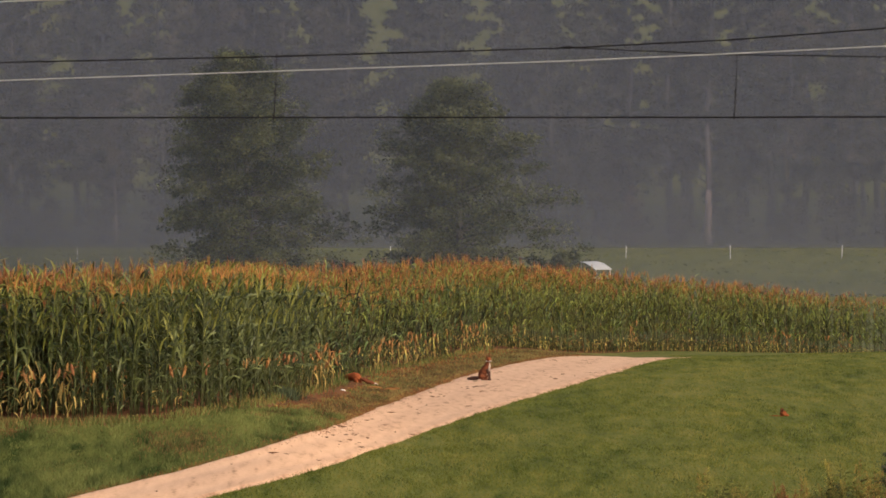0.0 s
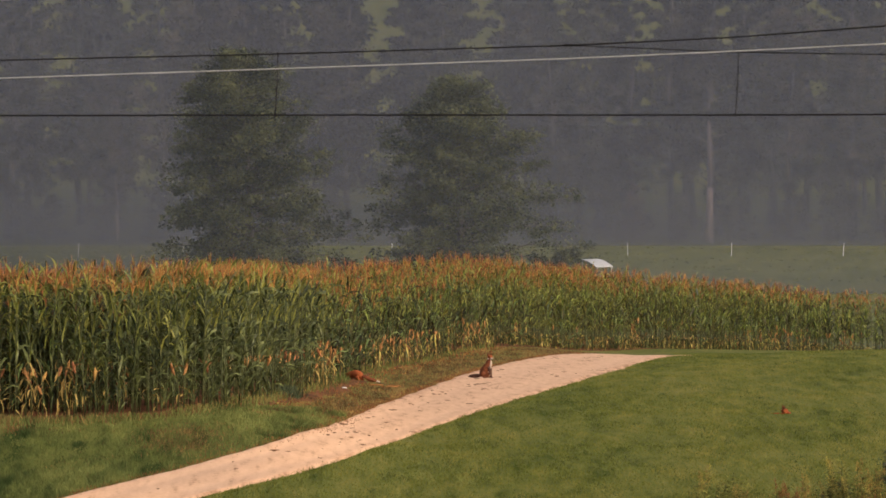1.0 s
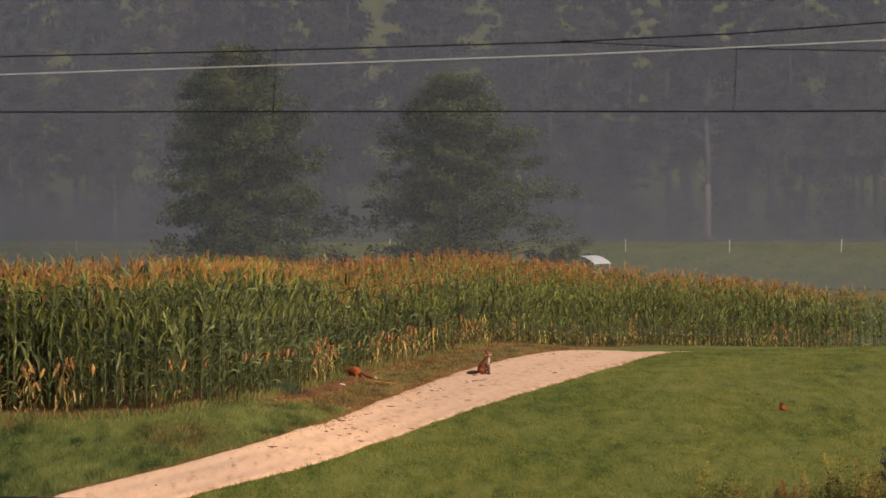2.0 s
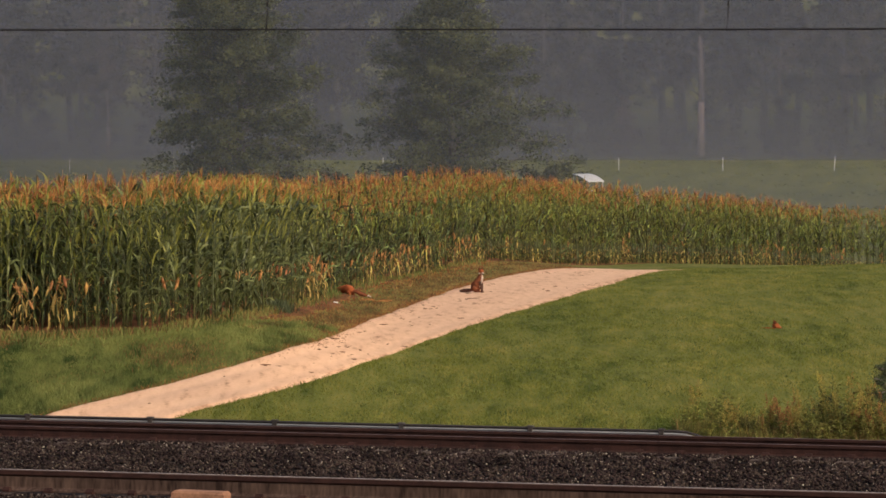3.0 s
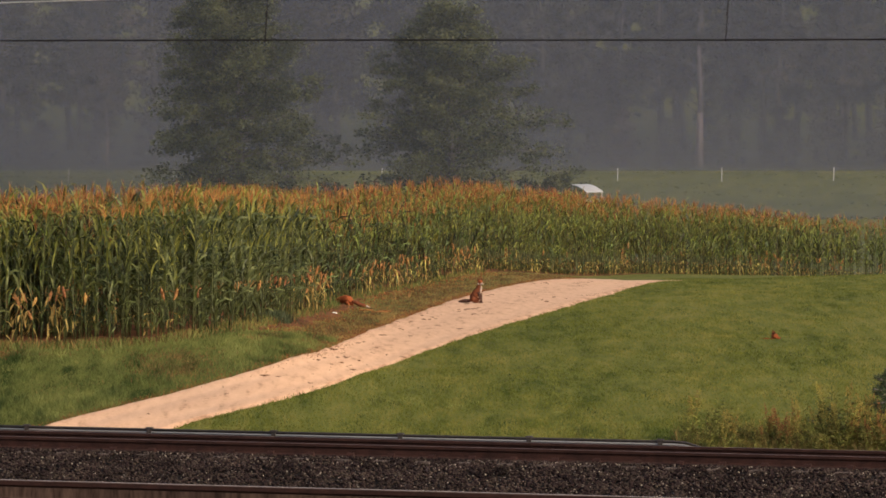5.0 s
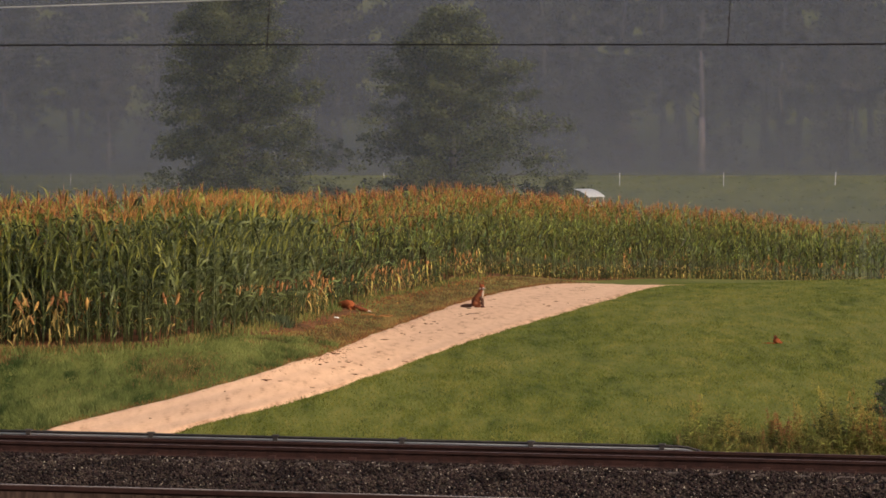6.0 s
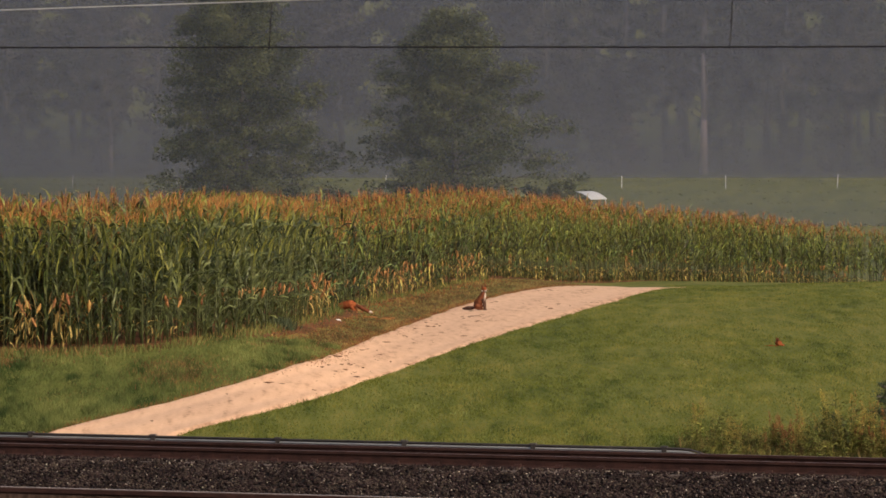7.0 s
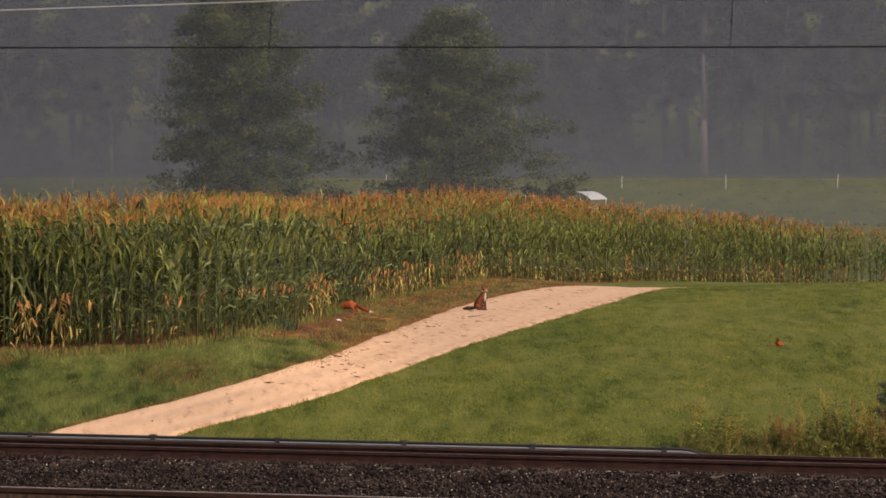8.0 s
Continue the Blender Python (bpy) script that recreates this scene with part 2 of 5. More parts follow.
M_BUSH = material("bush_leaf", (0.022, 0.034, 0.020), (0.105, 0.125, 0.060), scale=2.5, fine=9, bump=0, rough=0.6, vary="island", spread=0.20, translucent=0.3)
M_WHITE = material("white_paint", (0.72, 0.72, 0.72), (0.84, 0.84, 0.83), scale=2, fine=20, bump=0.05, rough=0.5)
M_SHEET = material("pale_sheet_metal", (0.60, 0.60, 0.62), (0.78, 0.78, 0.79), scale=1.5, fine=12, bump=0.05, rough=0.45, metal=0.1)
M_FUR = material("red_fox_fur", (0.150, 0.042, 0.018), (0.330, 0.098, 0.040), scale=12, fine=60, bump=0.5, rough=0.95, spec=0.05)
M_FUR_BACK = material("brown_fox_fur", (0.075, 0.028, 0.018), (0.195, 0.068, 0.034), scale=14, fine=60, bump=0.5, rough=0.95, spec=0.05)
M_FUR_DARK = material("dark_fox_fur", (0.030, 0.016, 0.013), (0.085, 0.038, 0.026), scale=14, fine=70, bump=0.5, rough=0.9)
M_FUR_WHITE = material("white_fox_fur", (0.34, 0.27, 0.23), (0.56, 0.47, 0.42), scale=14, fine=70, bump=0.4, rough=0.9)
M_EYE = material("dark_eye", (0.01, 0.008, 0.006), (0.02, 0.015, 0.01), scale=9, rough=0.2, bump=0)
M_WEED = material("weed_green", (0.060, 0.070, 0.020), (0.290, 0.250, 0.070), scale=3, fine=12, bump=0, vary="island", spread=0.20, translucent=0.38)
M_VERGE_BROWN = material("faded_verge_blade", (0.095, 0.055, 0.024), (0.265, 0.160, 0.066), scale=1.4, fine=4, bump=0, vary="island", spread=0.16, translucent=0.3, low=0.38, high=0.62, stretch=(1.0, 0.14, 1.0))
M_WEED_BROWN = material("seed_head_brown", (0.17, 0.070, 0.026), (0.36, 0.160, 0.065), scale=14, fine=60, bump=0, vary="object", spread=0.12, translucent=0.2)
M_WEED_YELLOW = material("faded_golden_flower", (0.22, 0.160, 0.036), (0.42, 0.300, 0.085), scale=14, fine=60, bump=0, vary="object", spread=0.12, translucent=0.2)
M_CLAY = material("red_clay", (0.17, 0.085, 0.055), (0.33, 0.17, 0.105), scale=5, fine=30, bump=0.5, rough=0.95)
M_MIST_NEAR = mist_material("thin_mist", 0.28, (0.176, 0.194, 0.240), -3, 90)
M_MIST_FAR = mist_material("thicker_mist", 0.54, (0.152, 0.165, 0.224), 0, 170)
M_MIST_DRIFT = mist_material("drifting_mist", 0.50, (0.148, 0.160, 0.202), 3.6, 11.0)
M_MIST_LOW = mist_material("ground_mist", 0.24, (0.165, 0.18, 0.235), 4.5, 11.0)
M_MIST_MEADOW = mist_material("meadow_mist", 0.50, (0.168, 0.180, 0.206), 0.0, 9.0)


# ---- building helpers ----
def mesh_of(name, verts, faces, mats, index=None, smooth=False):
    me = bpy.data.meshes.new(name)
    me.from_pydata([tuple(v) for v in verts], [], [tuple(f) for f in faces])
    for m in mats if isinstance(mats, (list, tuple)) else [mats]:
        me.materials.append(m)
    if index is not None:
        me.polygons.foreach_set("material_index", np.asarray(index, dtype=np.int32))
    if smooth:
        me.polygons.foreach_set("use_smooth", np.ones(len(me.polygons), dtype=bool))
    me.update()
    return me


def big_mesh(name, verts, faces, mats, index=None):
    """Many triangles at once from arrays."""
    me = bpy.data.meshes.new(name)
    verts, faces = np.asarray(verts, dtype=np.float32), np.asarray(faces, dtype=np.int32)
    k = faces.shape[1]
    me.vertices.add(len(verts))
    me.vertices.foreach_set("co", verts.ravel())
    me.loops.add(faces.size)
    me.loops.foreach_set("vertex_index", faces.ravel())
    me.polygons.add(len(faces))
    me.polygons.foreach_set("loop_start", np.arange(0, faces.size, k, dtype=np.int32))
    me.polygons.foreach_set("loop_total", np.full(len(faces), k, dtype=np.int32))
    for m in mats if isinstance(mats, (list, tuple)) else [mats]:
        me.materials.append(m)
    if index is not None:
        me.polygons.foreach_set("material_index", np.asarray(index, dtype=np.int32))
    me.update(calc_edges=True)
    me.validate()
    return me


def part(name, me, parent, label=""):
    ob = new(name, me)
    ob.parent = parent
    if label:
        tagged(ob, label)
    return ob


def tube(points, radii, seg=8, cap=True, squash=1.0):
    """A tapered tube along points; returns verts and faces. squash flattens it sideways."""
    pts = [Vector(p) for p in points]
    vs, fs = [], []
    for i, p in enumerate(pts):
        a, b = pts[max(i - 1, 0)], pts[min(i + 1, len(pts) - 1)]
        d = (b - a).normalized()
        side = d.cross(Vector((0, 0, 1)))
        if side.length < 0.05:
            side = d.cross(Vector((0, 1, 0)))
        side.normalize()
        up = side.cross(d).normalized()
        for k in range(seg):
            w = 2 * math.pi * k / seg
            vs.append(p + radii[i] * (math.cos(w) * side * squash + math.sin(w) * up))
    for i in range(len(pts) - 1):
        for k in range(seg):
            q = (k + 1) % seg
            fs.append((i * seg + k, i * seg + q, (i + 1) * seg + q, (i + 1) * seg + k))
    if cap:
        vs += [pts[0], pts[-1]]
        a, b = len(vs) - 2, len(vs) - 1
        o = (len(pts) - 1) * seg
        for k in range(seg):
            q = (k + 1) % seg
            fs.append((a, q, k))
            fs.append((b, o + k, o + q))
    return vs, fs


def merge(pieces):
    vs, fs = [], []
    for v, f in pieces:
        o = len(vs)
        vs += list(v)
        fs += [tuple(i + o for i in q) for q in f]
    return vs, fs


def box(x0, x1, y0, y1, z0, z1, chamfer=0.0):
    c = chamfer
    if not c:
        vs = [(x, y, z) for z in (z0, z1) for x, y in ((x0, y0), (x1, y0), (x1, y1), (x0, y1))]
        return vs, [(0, 3, 2, 1), (4, 5, 6, 7), (0, 1, 5, 4), (1, 2, 6, 5), (2, 3, 7, 6), (3, 0, 4, 7)]
    vs = [(x, y, z) for z, e in ((z0, 0), (z1 - c, 0), (z1, c)) for x, y in ((x0 + e, y0 + e), (x1 - e, y0 + e), (x1 - e, y1 - e), (x0 + e, y1 - e))]
    fs = [(0, 3, 2, 1), (8, 9, 10, 11)]
    for o in (0, 4):
        fs += [(o + k, o + (k + 1) % 4, o + 4 + (k + 1) % 4, o + 4 + k) for k in range(4)]
    return vs, fs


# ---- ground ----
def smooth_profile(knots):
    ys, zs = np.array([k[0] for k in knots], float), np.array([k[1] for k in knots], float)
    fine = np.linspace(-400, 1200, 6401)
    z = np.interp(fine, ys, zs)
    kernel = np.hanning(17)
    pad = np.pad(z, 8, mode="edge")
    return fine, np.convolve(pad, kernel / kernel.sum(), mode="valid")


FAR = [(300, 0.2), (345, 1.9), (390, 3.5), (450, 4.9), (520, 8.0), (700, 40.0), (1000, 70.0), (1200, 70.0)]
NEAR = [(-400, 1.9), (12, 1.9), (30, 0.7), (45, -0.7), (60, -1.0), (66, -1.0), (71.5, -0.9)]
PROFILES = [smooth_profile(NEAR + k + FAR) for k in (
    [(72.6, -0.55), (73.4, -0.10), (75.5, 0.10), (79, 0.42), (84, 0.95), (100, 1.0), (150, 0.95), (200, 0.95), (260, 0.6)],
    [(73.2, -0.50), (74.5, -0.18), (85, 0.20), (100, 0.52), (119, 0.73), (140, 0.82), (152, 0.90), (162, 0.86), (180, 0.55), (218, -0.3), (260, -0.6)],
    [(73.2, -0.52), (74.5, -0.26), (85, 0.10), (100, 0.45), (119, 0.72), (133, 0.77), (142, 0.76), (152, 0.58), (162, 0.38), (180, 0.10), (207, -0.2), (240, -0.9), (260, -1.0)],
    [(73.2, -0.55), (75, -0.36), (85, 0.0), (100, 0.38), (125, 0.85), (142, 0.95), (150, 0.76), (160, 0.52), (180, 0.05), (218, -0.50), (240, -1.1), (256, -1.6), (270, -1.6)],
)]


def ground_z(x, y):
    x, y = np.asarray(x, float), np.asarray(y, float)
    y = y + 0.344 * np.clip(x, -12, 12) * np.clip((80.0 - y) / 6.0, 0, 1)      # the bank follows the skew of the tracks
    u = np.clip(100 * x / np.maximum(y, 60.0), -8.7, 8.7)
    left, mid, crest, right = (np.interp(y, f, z) for f, z in PROFILES)
    wl, wc, wr = np.clip(-u / 4.4, 0, 1), np.clip(u / 4.1, 0, 1), np.clip((u - 4.1) / 4.6, 0, 1)
    wl, wc, wr = (w * w * (3 - 2 * w) for w in (wl, wc, wr))
    return (mid * (1 - wc) + crest * wc) * (1 - wl - wr) + left * wl + right * wr


def gz(x, y):
    return float(ground_z(x, y))


def build_ground():
    xs = np.concatenate([np.linspace(-1600, -60, 30), np.arange(-50, -20, 2.0), np.arange(-20, 20.01, 0.5), np.arange(22, 51, 2.0), np.linspace(60, 1600, 30)])
    ys = np.concatenate([np.linspace(-400, 40, 24), np.arange(44, 64, 2.0), np.arange(64, 160, 0.5), np.arange(160, 320, 3.0), np.linspace(325, 1000, 60), np.linspace(1100, 4000, 12)])
    gx, gy = np.meshgrid(xs, ys)
    gzz = ground_z(gx, gy)
    verts = np.stack([gx.ravel(), gy.ravel(), gzz.ravel()], 1)
    w = len(xs)
    i = (np.arange(len(ys) - 1)[:, None] * w + np.arange(w - 1)[None, :]).ravel()
    faces = np.stack([i, i + 1, i + w + 1, i + w], 1)
    me = big_mesh("ground", verts, faces, [M_GRASS_GROUND, M_SOIL])
    me.polygons.foreach_set("use_smooth", np.ones(len(faces), dtype=bool))
    tagged(new("ground", me), "rolling green meadow ground under grass", "ground", kind="structure")


build_ground()

# field path: centre line and width at stations along it
PATH_L = [(-6.90, 73.9), (-6.09, 75.3), (-5.69, 75.7), (-5.31, 76.2), (-4.93, 76.8), (-4.54, 77.4), (-4.15, 78.0), (-3.75, 78.8), (-3.35, 79.5), (-2.95, 80.5), (-2.56, 82.2), (-2.17, 85.0), (-1.84, 91.5), (-1.51, 97.8), (-1.03, 104.7), (-0.48, 111.7), (0.15, 118.3), (0.86, 125.9), (1.64, 132.8), (2.60, 140.1), (3.50, 145.4), (5.00, 156.0), (5.60, 166.0)]
PATH_R = [(-4.90, 73.3), (-3.95, 75.0), (-3.55, 75.5), (-3.15, 76.0), (-2.75, 76.8), (-2.36, 77.8), (-1.96, 79.3), (-1.56, 81.5), (-1.15, 84.7), (-0.72, 89.5), (-0.23, 93.8), (0.31, 97.4), (0.88, 101.2), (1.51, 105.8), (2.19, 110.5), (2.93, 115.3), (3.75, 121.0), (4.71, 128.7), (5.84, 138.7), (7.00, 147.0), (7.80, 156.0), (8.20, 166.0)]


def polyline(points, n):
    """n points evenly along a rounded line."""
    p = np.array(points, float)
    for _ in range(2):
        q, r = 0.75 * p[:-1] + 0.25 * p[1:], 0.25 * p[:-1] + 0.75 * p[1:]
        p = np.concatenate([p[:1], np.stack([q, r], 1).reshape(-1, 2), p[-1:]])
    d = np.concatenate([[0], np.cumsum(np.hypot(*np.diff(p, axis=0).T))])
    s = np.linspace(0, d[-1], n)
    return np.stack([np.interp(s, d, p[:, 0]), np.interp(s, d, p[:, 1])], 1)


def build_path():
    """A shallow ribbon with two wheel ruts and ragged edges; its wear is stored on the mesh."""
    n, w = 900, 23
    a, b = polyline(PATH_L, n), polyline(PATH_R, n)
    verts, faces, wear = [], [], []
    for i in range(n):
        ea = 0.05 * noise.noise((a[i][0] * 0.9, a[i][1] * 0.5, 3)) + 0.03 * noise.noise((a[i][0] * 5, a[i][1] * 2.2, 8))
        eb = 0.05 * noise.noise((b[i][0] * 0.9, b[i][1] * 0.5, 9)) + 0.03 * noise.noise((b[i][0] * 5, b[i][1] * 2.2, 4))
        for k in range(w):
            f = k / (w - 1)
            rut = math.exp(-((f - 0.27) / 0.11) ** 2) + math.exp(-((f - 0.74) / 0.11) ** 2)
            rim = min(f, 1 - f)
            f = f * (1 + ea * 0.5 + eb * 0.5) - ea * 0.5
            x, y = a[i] * (1 - f) + b[i] * f
            z = gz(x, y) + (-0.01 if k in (0, w - 1) else 0.026 - 0.016 * rut + 0.006 * noise.noise((x * 3, y * 2, 1)))
            verts.append((x, y, z))
            wear.append(rut * 0.6 + 0.2 - 1.2 * max(0.0, 0.09 - rim) / 0.09)
    for i in range(n - 1):
        for k in range(w - 1):
            o = i * w + k
            faces.append((o, o + 1, o + w + 1, o + w))
    me = mesh_of("path", verts, faces, M_PATH, smooth=True)
    me.attributes.new("wear", "FLOAT", "POINT").data.foreach_set("value", np.asarray(wear, dtype=np.float32))
    tagged(new("path", me), "pale sandy gravel field path with worn wheel tracks", "path", kind="structure")


build_path()


def path_side(x, y):
    """Signed place across the path: below 0 left of it, 0 to 1 on it, above 1 right of it."""
    pl, pr = np.array(PATH_L), np.array(PATH_R)
    xl, xr = np.interp(y, pl[:, 1], pl[:, 0]), np.interp(y, pr[:, 1], pr[:, 0])
    return (x - xl) / np.maximum(xr - xl, 0.3)


# edge of the maize field, from the near corner away along the path
FIELD = [(-16.0, 83.1), (-7.35, 83.1), (-5.5, 83.5), (-4.40, 84.5), (-3.65, 89.0), (-3.1, 97.8), (-2.65, 106.0), (-2.16, 117.5), (-1.5, 126.5), (-0.5, 135.0), (0.25, 142.5), (1.35, 152.0), (2.6, 162.0), (4.3, 178.0), (8.0, 207.0), (11.5, 219.0), (16.0, 236.0), (21.0, 251.0), (27.0, 257.0)]


def field_edge_x(y):
    f = np.array(FIELD[2:])
    return np.interp(y, f[:, 1], f[:, 0])


def in_field(x, y):
    return (y > 83.2) & (x < field_edge_x(y) + 0.05)


def build_soil():
    """Bare brown soil under the maize and in a ragged strip before it."""
    n, w = 300, 9
    e = polyline(FIELD[:-3], n)
    t = np.gradient(e, axis=0)
    t /= np.hypot(t[:, 0], t[:, 1])[:, None]
    nrm = np.stack([-t[:, 1], t[:, 0]], 1)
    verts, faces = [], []
    for i in range(n):
        out = float(np.interp(e[i][1], [90, 96, 114, 122], [0.25, 0.75, 0.65, 0.3]))
        out += 0.25 * noise.noise((e[i][0] * 1.3, e[i][1] * 0.35, 2)) + 0.12 * noise.noise((e[i][0] * 5, e[i][1] * 1.5, 7))
        for k in range(w):
            d = -out + (out + 5.0) * (k / (w - 1)) ** 1.6
            x, y = e[i] + nrm[i] * d
            verts.append((x, y, gz(x, y) + (-0.02 if k == 0 else 0.02) + 0.02 * noise.noise((x * 4, y * 3, 5)) * (k > 0)))
    for i in range(n - 1):
        for k in range(w - 1):
            o = i * w + k
            faces.append((o, o + w, o + w + 1, o + 1))
    tagged(new("soil", mesh_of("soil", verts, faces, M_SOIL, smooth=True)), "bare brown earth along the maize edge", "soil", kind="structure")


build_soil()


# ---- maize ----
def leaf_strip(length, width, rise, droop, twist, rows=5, seed=0):
    """One blade leaf from the origin along +x: it rises, arches over and hangs; folded along its middle rib."""
    rng = random.Random(seed)
    vs, fs = [], []
    x = z = 0.0
    ang = rise
    for i in range(rows + 1):
        f = i / rows
        w = width * (0.55 + 1.1 * f) * (1 - f) ** 0.55 if f < 1 else 0.0
        w = max(w, 0.003)
        side = math.sin(twist * f)
        wob = 0.012 * rng.uniform(-1, 1)
        vs += [(x, -w / 2, z + 0.18 * w + wob + side * w * 0.5), (x, 0.0, z), (x, w / 2, z + 0.18 * w - wob - side * w * 0.5)]
        step = length / rows
        x += step * math.cos(ang)
        z += step * math.sin(ang)
        ang -= droop / rows * (0.4 + 1.6 * f)
    for i in range(rows):
        o = 3 * i
        fs += [(o, o + 1, o + 4, o + 3), (o + 1, o + 2, o + 5, o + 4)]
    return vs, fs


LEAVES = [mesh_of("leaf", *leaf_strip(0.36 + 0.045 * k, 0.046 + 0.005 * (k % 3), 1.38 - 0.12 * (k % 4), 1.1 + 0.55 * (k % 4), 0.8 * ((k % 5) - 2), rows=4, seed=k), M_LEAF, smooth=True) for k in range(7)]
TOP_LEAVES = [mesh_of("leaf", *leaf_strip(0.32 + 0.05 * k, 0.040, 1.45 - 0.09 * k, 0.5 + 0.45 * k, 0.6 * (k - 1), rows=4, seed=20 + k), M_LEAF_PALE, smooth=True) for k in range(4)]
LIT_RIPE_LEAVES = [mesh_of("leaf", *leaf_strip(0.34 + 0.05 * k, 0.044, 1.30 - 0.12 * k, 1.3 + 0.5 * k, 0.7 * (k - 1), rows=4, seed=40 + k), M_LEAF_PALE, smooth=True) for k in range(4)]
DRY_LEAVES = [mesh_of("leaf", *leaf_strip(0.28 + 0.06 * k, 0.052, -0.2 - 0.35 * k, 1.2, 1.8, seed=30 + k), M_LEAF_DRY, smooth=True) for k in range(3)]


def stalk_mesh(h, lean):
    pts = [(lean * (f ** 2), 0.4 * lean * f * f, h * f) for f in (0, 0.25, 0.5, 0.75, 1)]
    return mesh_of("stalk", *tube(pts, [0.011, 0.010, 0.009, 0.007, 0.004], 4), M_STALK, smooth=True)


def tassel_mesh(seed):
    rng = random.Random(seed)
    bits = [tube([(0, 0, -0.04), (0, 0, 0.12), (0.01, 0, 0.27)], [0.005, 0.006, 0.002], 4)]
    for k in range(6):
        a, sp = rng.uniform(0, 6.28), rng.uniform(0.03, 0.11)
        c, s = math.cos(a), math.sin(a)
        h = rng.uniform(0.12, 0.22)
        bits.append(tube([(0, 0, 0.01 * k), (0.5 * sp * c, 0.5 * sp * s, 0.01 * k + 0.6 * h), (sp * c, sp * s, 0.01 * k + h * rng.uniform(0.6, 1.05))], [0.003, 0.0046, 0.002], 3, cap=False))
    return mesh_of("tassel", *merge(bits), M_TASSEL)


def cob_mesh(seed):
    rng = random.Random(seed)
    bits = [tube([(0, 0, 0), (0.03, 0, 0.07), (0.05, 0, 0.15), (0.065, 0, 0.22), (0.07, 0, 0.26)], [0.012, 0.032, 0.035, 0.022, 0.005], 6)]
    for k in range(3):
        v, f = leaf_strip(0.2, 0.05, 1.2, 0.8 + 0.5 * k, rng.uniform(-1, 1), rows=3, seed=seed + k)
        a = rng.uniform(0, 6.28)
        bits.append(([(0.05 + p[0] * math.cos(a) - p[1] * math.sin(a), p[0] * math.sin(a) + p[1] * math.cos(a), 0.05 + p[2]) for p in v], f))
    return mesh_of("cob", *merge(bits), M_COB)


COBS = [cob_mesh(k) for k in range(3)]
TASSELS = [tassel_mesh(50 + k) for k in range(4)]


def maize_template(k):
    """One plant with its parts, at the origin."""
    rng = random.Random(700 + k)
    h = 2.15 + 0.09 * (k % 3) + rng.uniform(-0.05, 0.05)
    lean = rng.uniform(-0.12, 0.12)
    base = tagged(new("maize_plant"), "tall ripening maize plant with drooping leaves and rusty tassel", "maize plant", group="maize plants at the field edge")
    base.empty_display_size = 0.1
    part("stalk", stalk_mesh(h, lean), base)
    t = part("tassel", TASSELS[k % 4], base, "rust-coloured tassel")
    t.matrix_basis = pose(lean, 0.4 * lean, h - 0.02, rng.uniform(-8, 8), rng.uniform(-8, 8), rng.uniform(0, 360))
    plane = rng.uniform(0, 360)
    n = 19
    for i in range(n):
        f = 0.05 + 0.91 * i / (n - 1)
        z = h * f
        a = plane + 180 * (i % 2) + rng.uniform(-60, 60)
        if k > 7 and f > 0.22 and rng.random() < 0.58:
            me = LIT_RIPE_LEAVES[rng.randrange(4)]
        elif k > 7 and f < 0.36 and rng.random() < 0.4:
            me = DRY_LEAVES[rng.randrange(3)]
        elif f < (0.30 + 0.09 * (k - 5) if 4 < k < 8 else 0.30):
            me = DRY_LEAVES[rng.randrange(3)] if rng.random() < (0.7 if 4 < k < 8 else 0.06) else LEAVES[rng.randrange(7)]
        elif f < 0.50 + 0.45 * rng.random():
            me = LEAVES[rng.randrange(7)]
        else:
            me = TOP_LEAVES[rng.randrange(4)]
        sc = (0.75 if f < 0.3 else 1.0) * rng.uniform(0.7, 1.15)
        q = part("leaf", me, base)
        q.matrix_basis = pose(lean * f * f, 0.4 * lean * f * f, z, rng.uniform(-14, 14), rng.uniform(-16, 16), a) @ Matrix.Diagonal((sc, sc, sc, 1))
    for i in range(2 if k == 6 else 1 if k in (2, 5, 7) else 0):
        q = part("cob", COBS[rng.randrange(3)], base, "ripe cob in dry orange husk")
        sc = rng.uniform(0.65, 0.95)
        q.matrix_basis = pose(0.01, 0, 0.45 + 0.30 * i + rng.uniform(-0.15, 0.40), 0, rng.uniform(0, 30), rng.uniform(0, 360)) @ Matrix.Diagonal((sc, sc, sc, 1))
    return base


TEMPLATES = [maize_template(k) for k in range(11)]      # 5 to 7 wither from below, 8 to 10 ripe with sunlight painted in


def flatten(ob):
    """Verts, triangles and materials of a plant and its parts in one set of arrays."""
    vs, fs, ms = [], [], []
    for c in ob.children:
        me = c.data
        co = np.array([v.co[:] for v in me.vertices])
        m = np.array(c.matrix_basis)
        o = sum(len(v) for v in vs)
        vs.append(co @ m[:3, :3].T + m[:3, 3])
        me.calc_loop_triangles()
        tri = np.array([t.vertices[:] for t in me.loop_triangles])
        fs.append(tri + o)
        ms += [me.materials[0].name] * len(tri)
    return np.concatenate(vs), np.concatenate(fs), ms


